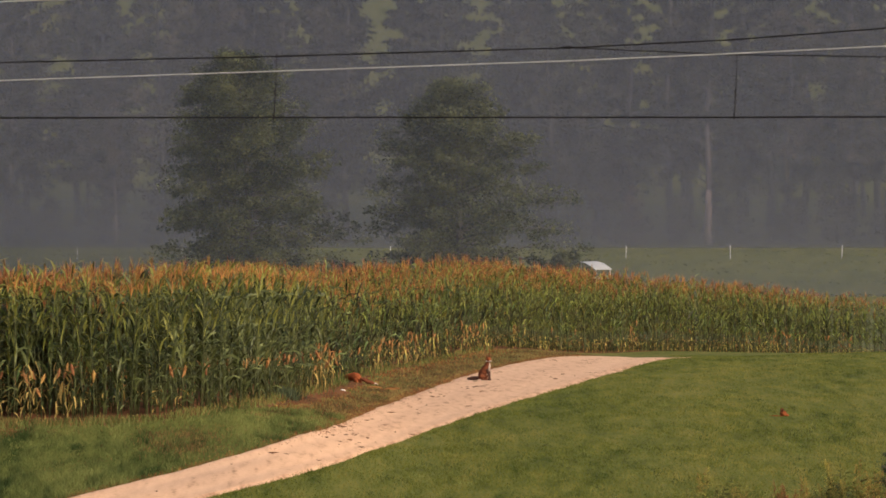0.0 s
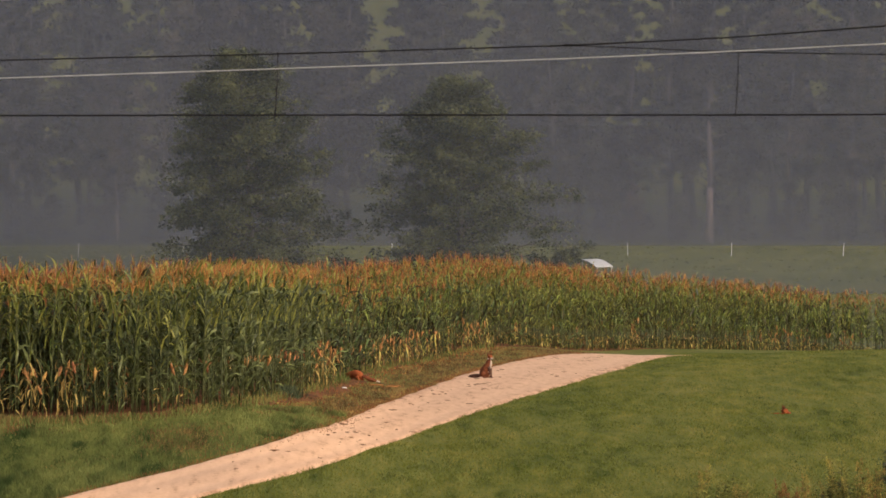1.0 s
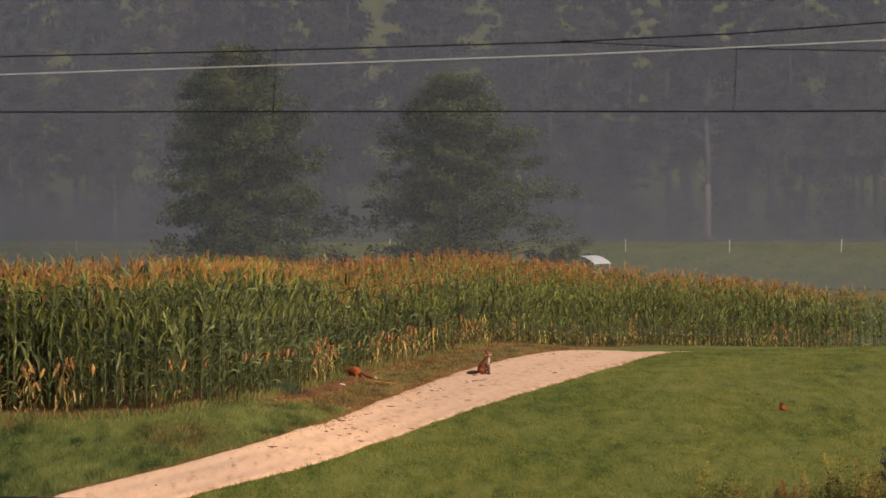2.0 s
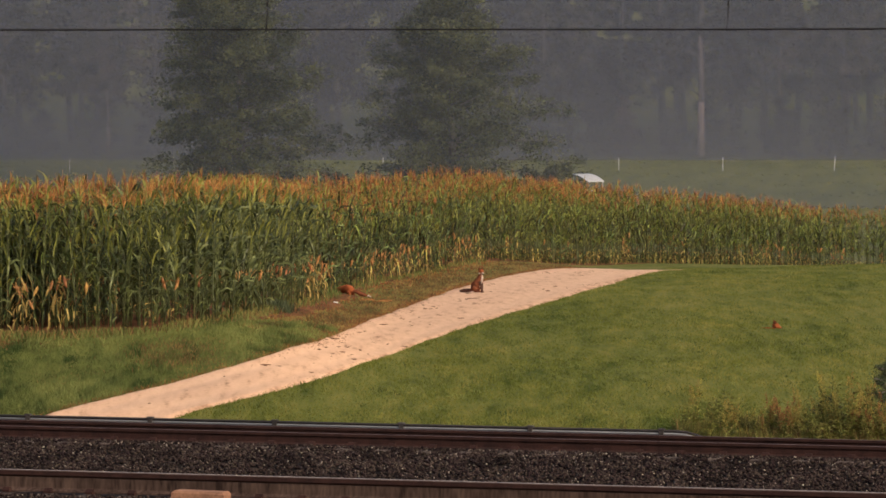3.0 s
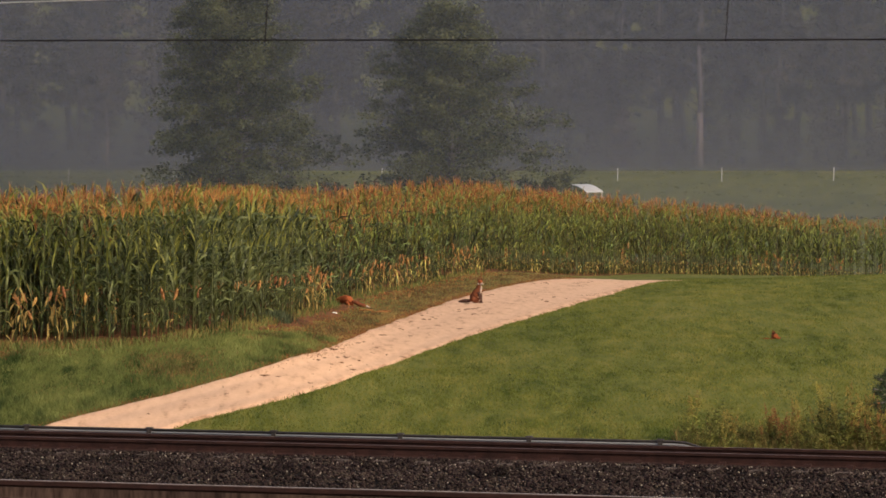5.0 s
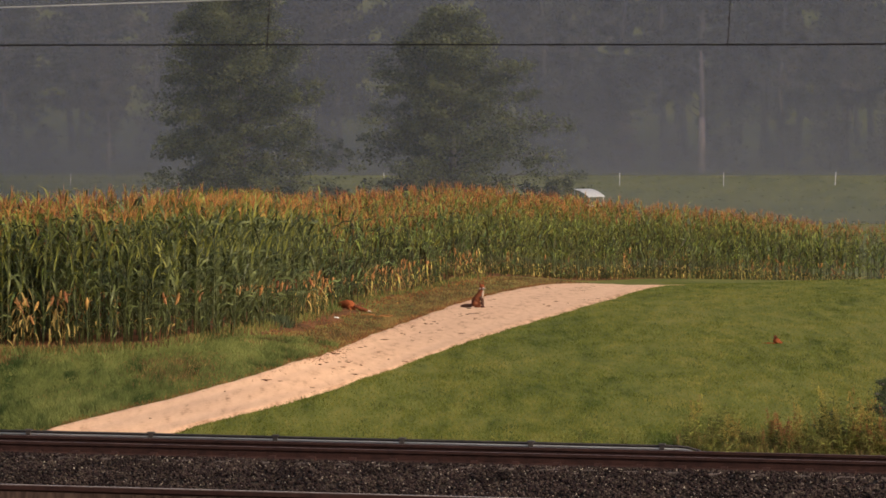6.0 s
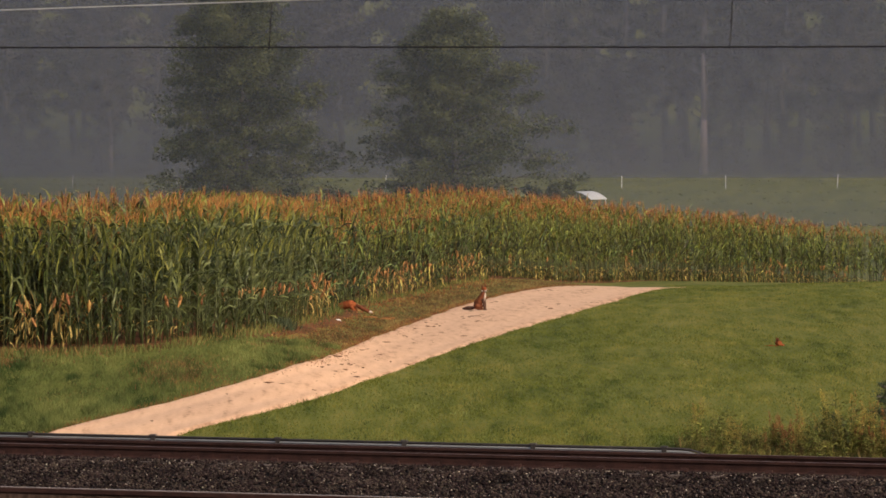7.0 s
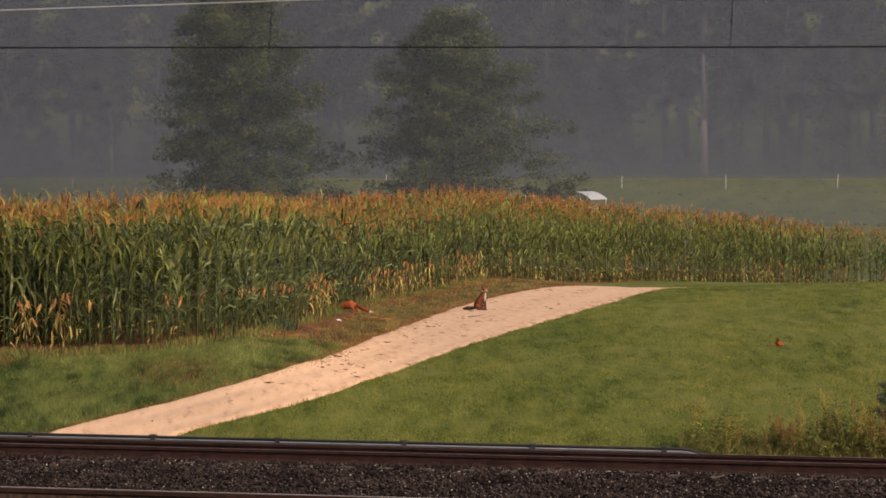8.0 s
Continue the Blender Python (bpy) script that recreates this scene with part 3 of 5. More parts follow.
def field_rows():
    """Places of the plants: rows that run along the field's edge, from the edge inward."""
    rng = random.Random(5)
    p = np.array(FIELD)
    out = []
    for row in range(12):
        for a, b in zip(p[:-1], p[1:]):
            seg = b - a
            ln = float(np.hypot(*seg))
            nrm = np.array([-seg[1], seg[0]]) / ln
            near = a[1] < 86
            if row >= (12 if near else 6 if a[1] < 150 else 5):
                continue
            step = 0.17 if near else 0.26 if a[1] < 150 else 0.36
            for i in range(int(ln / step)):
                q = a + seg * ((i + rng.uniform(0.1, 0.9)) * step / ln) + nrm * ((row + rng.uniform(-0.22, 0.22)) * (0.7 if near else 0.62))
                if q[0] < -10.5 or (row < 11 and rng.random() < 0.06):
                    continue
                out.append((row, q[0], q[1]))
    return out


def plant_maize():
    rng = random.Random(11)
    flat = [flatten(t) for t in TEMPLATES]
    mats = [M_LEAF, M_LEAF_PALE, M_LEAF_DRY, M_STALK, M_TASSEL, M_COB]
    ids = {m.name: i for i, m in enumerate(mats)}
    flat = [(v, f, np.array([ids[q] for q in m])) for v, f, m in flat]
    vs, fs, ms, off, used = [], [], [], 0, 0
    singles = []
    for row, x, y in field_rows():
        dry = noise.noise((x * 0.55, y * 0.13, 6)) > (0.16 if y < 86 else 2.0 if y < 104 else 0.06 if y < 150 else 0.34)
        k, turn, s = 5 + rng.randrange(3) if (dry and rng.random() < 0.6) or (110 < y < 150 and rng.random() < 0.07) else rng.randrange(5), rng.uniform(0, 360), rng.uniform(0.90, 1.03)
        # Far edge faces the sun; its brightness is put in through paler ripe plants.
        if k < 5 and rng.random() < (0.38 if y < 86 else 0.90 * min(max((y - 118) / 25, 0.0), 1.0)):
            k = 8 + rng.randrange(3)
        if row < 3:
            s *= rng.uniform(0.66 if y < 86 else 0.78, 1.0)
        s *= 1.0 + 0.38 * min(max((y - 135) / 65, 0.0), 1.0) * (0.93 + 0.12 * noise.noise((x * 0.5, y * 0.12, 1)))
        m = pose(x, y, gz(x, y) - 0.02, rng.uniform(-3, 3), rng.uniform(-3, 3), turn)
        if row < 2 and x > -8.6 and y < 108 and used < 220:
            used += 1
            singles.append((k, m, s))
            continue
        v, f, i = flat[k]
        r = np.array(m)
        vs.append((v * s) @ r[:3, :3].T + r[:3, 3])
        fs.append(f + off)
        ms.append(i)
        off += len(v)
    me = big_mesh("maize_field", np.concatenate(vs), np.concatenate(fs), mats, np.concatenate(ms))
    tagged(new("maize_field", me), "dense field of tall green maize with rusty tassels", "maize field", kind="stuff")
    first = {}
    for k, m, s in singles:
        if k not in first:
            first[k] = TEMPLATES[k]
            TEMPLATES[k].matrix_basis = m
        else:
            copy_thing(TEMPLATES[k], m)


plant_maize()


# ---- railway ----
TRACK_SLOPE, TRACK_GRADE = -0.344, -0.0058
TRACK_TURN = math.degrees(math.atan(TRACK_SLOPE))
TD = Vector((math.cos(radians(TRACK_TURN)), math.sin(radians(TRACK_TURN)), TRACK_GRADE))


def track_matrix(y0, z0):
    """Space of a track: x along it, y across it away from the camera, z up; it crosses the view axis at y0."""
    return pose(0, y0, z0, 0, 0, TRACK_TURN) @ pose(0, 0, 0, 0, math.degrees(math.atan(-TRACK_GRADE)), 0)


RAIL_SECTION = [(-0.075, 0.0), (-0.075, 0.012), (-0.015, 0.032), (-0.010, 0.040), (-0.010, 0.118), (-0.036, 0.132), (-0.036, 0.165), (-0.030, 0.172),
                (0.030, 0.172), (0.036, 0.165), (0.036, 0.132), (0.010, 0.118), (0.010, 0.040), (0.015, 0.032), (0.075, 0.012), (0.075, 0.0)]


def rail_mesh(length, web, tall=1.0, top=None):
    n = len(RAIL_SECTION)
    vs = [(x, y, z * tall) for x in (-length / 2, length / 2) for y, z in RAIL_SECTION]
    fs = [(k, (k + 1) % n, n + (k + 1) % n, n + k) for k in range(n)]
    # Shade under the rail head is put in as darker steel above the foot.
    idx = [1 if k == 7 else 3 if k == 6 else 0 if k < 4 else 2 for k in range(n)]
    return mesh_of("rail", vs, fs, [web, top or M_RAIL_TOP, M_RAIL, M_RAIL_SIDE if top else M_RAIL], idx)


def build_track(y0, ztop, label, web, tall=1.0, length=60.0, drop=0.0, top=None):
    """Two rails, sleepers and clips. y0: the near rail on the view axis; ztop: its top."""
    m = track_matrix(y0, ztop)
    track = tagged(new("railway_track"), label, "railway track")
    track.matrix_basis = m
    h = 0.172 * tall
    rm = rail_mesh(length, web, tall, top)
    for y in (0.0, 1.5):
        r = part("rail", rm, track, "brown rusty steel rail with worn head")
        r.matrix_basis = pose(0, y, -h - (drop if y else 0.0))
    sm = mesh_of("sleeper", *box(-0.12, 0.12, -0.55, 2.05, -0.2, 0.0, 0.02), M_SLEEPER)
    prof = [(-0.16, 0.0), (-0.16, 0.03), (-0.125, 0.07), (-0.10, 0.07), (-0.085, 0.028), (0.085, 0.028), (0.10, 0.07), (0.125, 0.07), (0.16, 0.03), (0.16, 0.0)]
    n = len(prof)
    cv = [(x, y, z) for x in (-0.05, 0.05) for y, z in prof]
    cf = [(k, (k + 1) % n, n + (k + 1) % n, n + k) for k in range(n)] + [tuple(range(n - 1, -1, -1)), tuple(range(n, 2 * n))]
    cm = mesh_of("rail_clip", cv, cf, M_RAIL)
    for i in range(-20, 21):
        x = i * 0.6
        s = part("sleeper", sm, track)
        s.matrix_basis = pose(x, 0, -h - 0.012)
        c = part("rail_clip", cm, track)
        c.matrix_basis = pose(x, 0, -h - 0.006)
    return track


build_track(70.6, -0.118, "railway track with rusty rails on dark stone ballast", M_RAIL)
build_track(65.6, -0.435, "lower railway track with stained weathered rails in gravel", M_RAIL_WORN, tall=1.7, drop=0.10, top=M_RAIL_BRIGHT)


def track_point(y0, z0, x, y, z):
    return track_matrix(y0, z0) @ Vector((x, y, z))


# cross section of the stone bed: metres across from the upper track's near rail, height under its top
BED_Y = [-9.0, -6.6, -5.6, -4.6, -3.4, -3.0, -2.6, -0.75, -0.3, 1.9, 2.4, 3.3]
BED_Z = [-0.72, -0.64, -0.61, -0.61, -0.60, -0.58, -0.53, -0.24, -0.18, -0.19, -0.26, -0.5]


def ballast_height(y):
    return float(np.interp(y, BED_Y, BED_Z))


def build_ballast():
    ys = np.arange(-9.0, 3.31, 0.1)
    xs = np.linspace(-30, 30, 241)
    m = track_matrix(70.6, -0.118)
    vs = [m @ Vector((x, y, ballast_height(y) - 0.02 + 0.03 * noise.noise((x * 3, y * 3, 0)))) for y in ys for x in xs]
    w = len(xs)
    fs = [(j * w + i, j * w + i + 1, (j + 1) * w + i + 1, (j + 1) * w + i) for j in range(len(ys) - 1) for i in range(w - 1)]
    tagged(new("ballast_bed", mesh_of("ballast_bed", vs, fs, M_BALLAST)), "dark bed of crushed stone under the railway tracks", "ballast", kind="structure")
    # loose stones on it
    ico = np.array([(1, 0, 0), (-1, 0, 0), (0, 1, 0), (0, -1, 0), (0, 0, 1), (0, 0, -1)], float)
    tri = np.array([(0, 2, 4), (2, 1, 4), (1, 3, 4), (3, 0, 4), (2, 0, 5), (1, 2, 5), (3, 1, 5), (0, 3, 5)])
    r = np.array(m)
    for name, n, lo, hi, mt, label, seed in (("ballast_stones", 36000, 0.012, 0.040, M_STONE, "loose dark brown crushed stones between the tracks", 4),
                                             ("pale_stones", 5200, 0.008, 0.021, M_STONE_PALE, "scattered paler stones in the dark ballast", 6)):
        rng = np.random.default_rng(seed)
        x = rng.uniform(-8.5, 8.5, n)
        share = rng.random(n)
        y = np.where(share < 0.72, -0.1 - 3.0 * rng.random(n) ** (1.0 if seed == 4 else 1.6), np.where(share < 0.92, rng.uniform(-8.0, -5.15, n), rng.uniform(0.1, 2.2, n)))
        z = np.interp(y, BED_Y, BED_Z) + 0.012
        size = rng.uniform(lo, hi, n)
        v = ico[None] * rng.uniform(0.6, 1.25, (n, 6, 1)) * size[:, None, None] * np.array([1.0, 1.0, 0.75])
        v += rng.normal(0, 0.003, v.shape)
        a = rng.uniform(0, 6.28, n)
        c, s = np.cos(a)[:, None], np.sin(a)[:, None]
        v = np.stack([v[..., 0] * c - v[..., 1] * s, v[..., 0] * s + v[..., 1] * c, v[..., 2]], 2)
        v += np.stack([x, y, z], 1)[:, None, :]
        v = v.reshape(-1, 3) @ r[:3, :3].T + r[:3, 3]
        f = (tri[None] + 6 * np.arange(n)[:, None, None]).reshape(-1, 3)
        tagged(new(name, big_mesh(name, v, f, mt)), label, "ballast stones", kind="stuff")


build_ballast()


def build_conductor_rail():
    """Pale tubular side rail on dark brackets; it dips into the ground at its end."""
    m = track_matrix(70.6, -0.118)
    ob = tagged(new("side_rail"), "pale steel side rail on dark brackets along the track", "side rail")
    ob.matrix_basis = m @ pose(0, 2.35, 0)
    end = 3.17
    for dz, r, name, mt in ((0.015, 0.017, "upper_tube", M_BRACKET), (-0.025, 0.014, "middle_tube", M_STEEL), (-0.068, 0.017, "lower_tube", M_STEEL)):
        pts = [(-22, 0, dz), (end - 0.35, 0, dz), (end - 0.22, 0, dz - 0.008), (end - 0.05, 0, dz - 0.05), (end + 0.12, 0, dz - 0.12), (end + 0.22, 0, dz - 0.2)]
        part(name, mesh_of(name, *tube(pts, [r] * len(pts), 8), mt, smooth=True), ob)
    part("web_plate", mesh_of("web_plate", *box(-22, end - 0.2, 0.004, 0.014, -0.2, 0.01), M_BRACKET), ob)
    bm = mesh_of("bracket", *merge([box(-0.035, 0.035, -0.03, 0.03, -0.36, 0.045, 0.01), box(-0.06, 0.06, -0.035, 0.035, -0.09, -0.07), box(-0.05, 0.05, -0.04, 0.04, 0.02, 0.05, 0.01)]), M_BRACKET)
    for i in range(12):
        part("bracket", bm, ob, "dark clamp bracket").matrix_basis = pose(end - 0.58 - 1.96 * i, 0, 0)


build_conductor_rail()


def wire(name, points, radius, mt, label, sag=0.0):
    """A taut wire through points with a little sag between them."""
    pts = []
    for a, b in zip(points[:-1], points[1:]):
        a, b = Vector(a), Vector(b)
        for i in range(8):
            f = i / 8
            pts.append(a.lerp(b, f) - Vector((0, 0, sag * 4 * f * (1 - f))))
    pts.append(Vector(points[-1]))
    return tagged(new(name, mesh_of(name, *tube(pts, [radius] * len(pts), 6), mt, smooth=True)), label, "overhead wire")


def over(along, dy, z):
    """A place over the upper track, by metres along it and across from its middle, and its height above the rail."""
    return track_point(70.6, -0.118, along, 0.72 + dy, z)


# ---- trees ----
def tree_meshes(seed, h, spread, leaf, count, mat_leaf, mat_bark, shape=1.0, skew=0.0, low=0.08, trunk_r=0.25):
    """Tapered trunk with limbs, and a crown of leaf clumps set round the limbs' ends. shape: below 1 full, above 1 pointed."""
    rng = random.Random(seed)
    nr = np.random.default_rng(seed)
    top = Vector((skew * h * 0.3, 0, h * 0.96))
    trunk = [Vector((0, 0, -0.4)), Vector((0.02 * h, 0, h * 0.3)), Vector((skew * h * 0.12, 0.01 * h, h * 0.6)), top]
    bits = [tube(trunk, [trunk_r, trunk_r * 0.8, trunk_r * 0.45, trunk_r * 0.08], 8)]
    centres = []
    for i in range(64):
        f = low + (0.97 - low) * (i + rng.random()) / 64
        base = trunk[0].lerp(trunk[1], f / 0.3) if f < 0.3 else trunk[1].lerp(trunk[2], (f - 0.3) / 0.3) if f < 0.6 else trunk[2].lerp(trunk[3], (f - 0.6) / 0.4)
        reach = spread * (max(0.04, 1 - f) ** shape) * rng.uniform(0.55, 1.12)
        a = rng.uniform(0, 6.283)
        d = Vector((math.cos(a) + skew * (1 - f) * 0.7, math.sin(a), rng.uniform(-0.05, 0.45)))
        end = base + d * reach
        mid = base.lerp(end, 0.5) + Vector((0, 0, 0.06 * reach))
        bits.append(tube([base, mid, end], [trunk_r * 0.28 * (1.1 - f), trunk_r * 0.16 * (1.1 - f), 0.02], 5, cap=False))
        for k in range(5):
            g = rng.uniform(0.35, 1.05)
            centres.append((base.lerp(end, g) + Vector((rng.gauss(0, 0.12), rng.gauss(0, 0.12), rng.gauss(0.1, 0.12))) * reach * 0.5, (0.16 + 0.12 * rng.random()) * max(reach, spread * 0.25)))
    c = np.array([q[0][:] for q in centres])
    r = np.array([q[1] for q in centres])
    pick = nr.integers(0, len(c), count)
    p = c[pick] + nr.normal(0, 0.55, (count, 3)) * r[pick][:, None] * np.array([1.15, 1.15, 0.62])
    p[:, 2] = np.maximum(p[:, 2], 0.15)
    size = leaf * nr.uniform(0.5, 1.3, count)
    u = nr.normal(0, 1, (count, 3))
    u /= np.linalg.norm(u, axis=1)[:, None]
    w = np.cross(u, nr.normal(0, 1, (count, 3)) + np.array([0, 0, 0.8]))
    w /= np.linalg.norm(w, axis=1)[:, None]
    v = np.stack([p - u * size[:, None], p + w * size[:, None] * 0.5, p + u * size[:, None], p - w * size[:, None] * 0.5], 1).reshape(-1, 3)
    f = np.arange(4 * count).reshape(-1, 4)
    return mesh_of("trunk", *merge(bits), mat_bark, smooth=True), big_mesh("crown", v, f, mat_leaf)


def open_tree_meshes(seed, h, left, right, leaf, per_clump, mat_leaf, mat_bark, trunk_r, lean=0.0):
    """A free-standing tree: tiers of spreading limbs that carry flat sprays of leaves, with gaps between the tiers.
    left and right: the crown's reach at even steps from the foot to the top."""
    rng = random.Random(seed)
    nr = np.random.default_rng(seed)
    steps = np.linspace(0, 1, len(left))
    spine = [Vector((lean * h * f * f, 0.03 * math.sin(5 * f), -0.4 + (h + 0.2) * f)) for f in (0, 0.2, 0.4, 0.6, 0.8, 1.0)]
    bits = [tube(spine, [trunk_r * q for q in (1.0, 0.85, 0.66, 0.45, 0.25, 0.06)], 8)]
    centres, radii = [], []
    tiers = 17
    for t in range(tiers):
        for k in range(8 if t < tiers - 3 else 6):
            f = min(0.985, 0.07 + 0.92 * (t + rng.uniform(-0.6, 0.6)) / (tiers - 1))
            q = f * 5
            i = min(int(q), 4)
            base = spine[i].lerp(spine[i + 1], q - i)
            a = 6.283 * (k + rng.random()) / 9
            side = 0.5 + 0.5 * math.cos(a)
            reach = float(np.interp(f, steps, left)) * (1 - side) + float(np.interp(f, steps, right)) * side
            reach *= rng.choice((0.62, 0.82, 0.95, 1.0, 1.06))
            end = base + Vector((math.cos(a) * reach, math.sin(a) * reach * 0.9, (0.26 - 0.34 * (1 - f) + rng.uniform(-0.16, 0.24)) * reach))
            mid = base.lerp(end, 0.5) + Vector((0, 0, 0.09 * reach))
            bits.append(tube([base, mid, end], [trunk_r * 0.26 * (1.1 - f), trunk_r * 0.15 * (1.1 - f), 0.015], 4, cap=False))
            for c in range(7):
                g = 0.22 + 0.80 * (c + rng.random()) / 7
                p = base.lerp(mid, g * 2) if g < 0.5 else mid.lerp(end, g * 2 - 1)
                centres.append(p + Vector((rng.gauss(0, 0.25), rng.gauss(0, 0.25), rng.gauss(0.05, 0.12))))
                radii.append(rng.uniform(0.28, 0.80))
    c = np.repeat(np.array([q[:] for q in centres]), per_clump, axis=0)
    r = np.repeat(np.array(radii), per_clump)[:, None]
    n = len(c)
    p = c + np.clip(nr.normal(0, 0.6, (n, 3)), -1.15, 1.15) * r * np.array([1.15, 1.15, 0.72])
    size = (leaf * nr.uniform(0.5, 1.25, n))[:, None]
    u = nr.normal(0, 1, (n, 3)) * np.array([1, 1, 0.6])
    u /= np.linalg.norm(u, axis=1)[:, None]
    w = np.cross(u, nr.normal(0, 1, (n, 3)) + np.array([0, 0, 0.8]))
    w /= np.linalg.norm(w, axis=1)[:, None]
    v = np.stack([p - u * size, p + w * size * 0.6, p + u * size, p - w * size * 0.6], 1).reshape(-1, 3)
    return mesh_of("trunk", *merge(bits), mat_bark, smooth=True), big_mesh("crown", v, np.arange(4 * n).reshape(-1, 4), mat_leaf)


def build_tree(name, x, y, meshes, label, group="", scale=1.0, turn=0.0):
    ob = tagged(new(name), label, "tree", group=group)
    ob.matrix_basis = pose(x, y, gz(x, y), 0, 0, turn)
    for n, me in zip(("trunk", "crown"), meshes):
        q = part(n, me, ob)
        q.matrix_basis = Matrix.Diagonal((scale, scale, scale, 1))
    return ob


build_tree("meadow_tree", -11.4, 300, open_tree_meshes(3, 15.2, (5.2, 5.2, 5.0, 4.9, 5.0, 4.6, 3.4, 0.7), (9.2, 8.3, 7.0, 5.9, 4.9, 4.1, 3.2, 0.7), 0.12, 72, M_TREE, M_BARK, 0.3, -0.05), "broad dark green tree with spreading limbs in misty meadow")
build_tree("meadow_tree", 1.0, 302, open_tree_meshes(8, 13.4, (5.3, 5.5, 5.4, 5.2, 4.9, 4.4, 3.3, 1.2), (9.6, 9.2, 8.0, 6.8, 5.6, 4.4, 2.7, 1.0), 0.12, 68, M_TREE, M_BARK, 0.3, -0.01), "bushy dark green tree spreading low in misty meadow")
build_tree("meadow_shrub", 7.4, 304, tree_meshes(12, 3.7, 2.6, 0.10, 6000, M_TREE, M_BARK, 0.5, 0.1, 0.05, 0.1), "low dark shrub at the foot of the trees")
build_tree("meadow_shrub", -5.6, 306, tree_meshes(13, 2.9, 2.8, 0.10, 5000, M_TREE, M_BARK, 0.5, 0.0, 0.05, 0.1), "low dark shrub between two trees")


def build_forest():
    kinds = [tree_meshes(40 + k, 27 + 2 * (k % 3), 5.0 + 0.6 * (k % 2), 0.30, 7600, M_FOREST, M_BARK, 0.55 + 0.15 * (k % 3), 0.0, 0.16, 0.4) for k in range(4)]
    olive = [tree_meshes(50 + k, 26, 5.6, 0.30, 7600, M_FOREST_LIT, M_BARK, 0.5, 0.0, 0.30, 0.35) for k in range(2)]
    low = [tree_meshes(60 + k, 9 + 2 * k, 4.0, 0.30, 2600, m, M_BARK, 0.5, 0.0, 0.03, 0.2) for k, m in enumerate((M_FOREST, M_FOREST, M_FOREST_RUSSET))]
    rng = random.Random(21)
    for row, (y0, step) in enumerate(((457, 7.5), (470, 7.5), (488, 8.0), (512, 8.5))):
        x = -52.0 - row * 3
        while x < 52 + row * 3:
            build_tree("forest_tree", x + rng.uniform(-2, 2), y0 + rng.uniform(-4, 4), kinds[rng.randrange(4)], "tall grey-green forest tree dimmed by mist", "forest edge", rng.uniform(0.85, 1.15), rng.uniform(0, 360))
            x += step
    # Crowns painted as sunlit stand among the darker ones.
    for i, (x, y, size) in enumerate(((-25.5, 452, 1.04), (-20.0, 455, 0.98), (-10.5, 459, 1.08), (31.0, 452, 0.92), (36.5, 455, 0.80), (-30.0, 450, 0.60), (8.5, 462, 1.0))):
        build_tree("forest_tree", x, y, olive[i % 2], "tall forest tree with crown coloured olive as if sunlit, in mist", "forest edge", size, 70 * i)
    build_tree("forest_shrub", 16.6, 447, low[2], "low russet shrub at the forest edge", "forest undergrowth", 0.42, 20)
    x = -50.0
    while x < 52:
        build_tree("forest_shrub", x + rng.uniform(-1, 1), 449 + rng.uniform(-1.5, 3), low[rng.randrange(2)], "dim undergrowth at the forest edge", "forest undergrowth", rng.uniform(0.4, 0.9), rng.uniform(0, 360))
        x += 5.0


build_forest()


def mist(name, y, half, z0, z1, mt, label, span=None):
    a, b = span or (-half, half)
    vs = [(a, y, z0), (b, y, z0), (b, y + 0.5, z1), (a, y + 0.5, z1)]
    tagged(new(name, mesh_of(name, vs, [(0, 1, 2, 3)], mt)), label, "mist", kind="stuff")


# Haze before the meadow trees and forest, added as upright see-through sheets.
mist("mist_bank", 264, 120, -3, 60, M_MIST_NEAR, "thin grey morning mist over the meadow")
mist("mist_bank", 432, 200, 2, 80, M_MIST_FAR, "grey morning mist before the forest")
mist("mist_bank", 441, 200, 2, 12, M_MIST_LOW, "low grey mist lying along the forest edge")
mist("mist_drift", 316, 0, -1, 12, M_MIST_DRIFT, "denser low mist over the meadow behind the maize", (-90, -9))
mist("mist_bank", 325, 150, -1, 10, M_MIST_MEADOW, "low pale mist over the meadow")


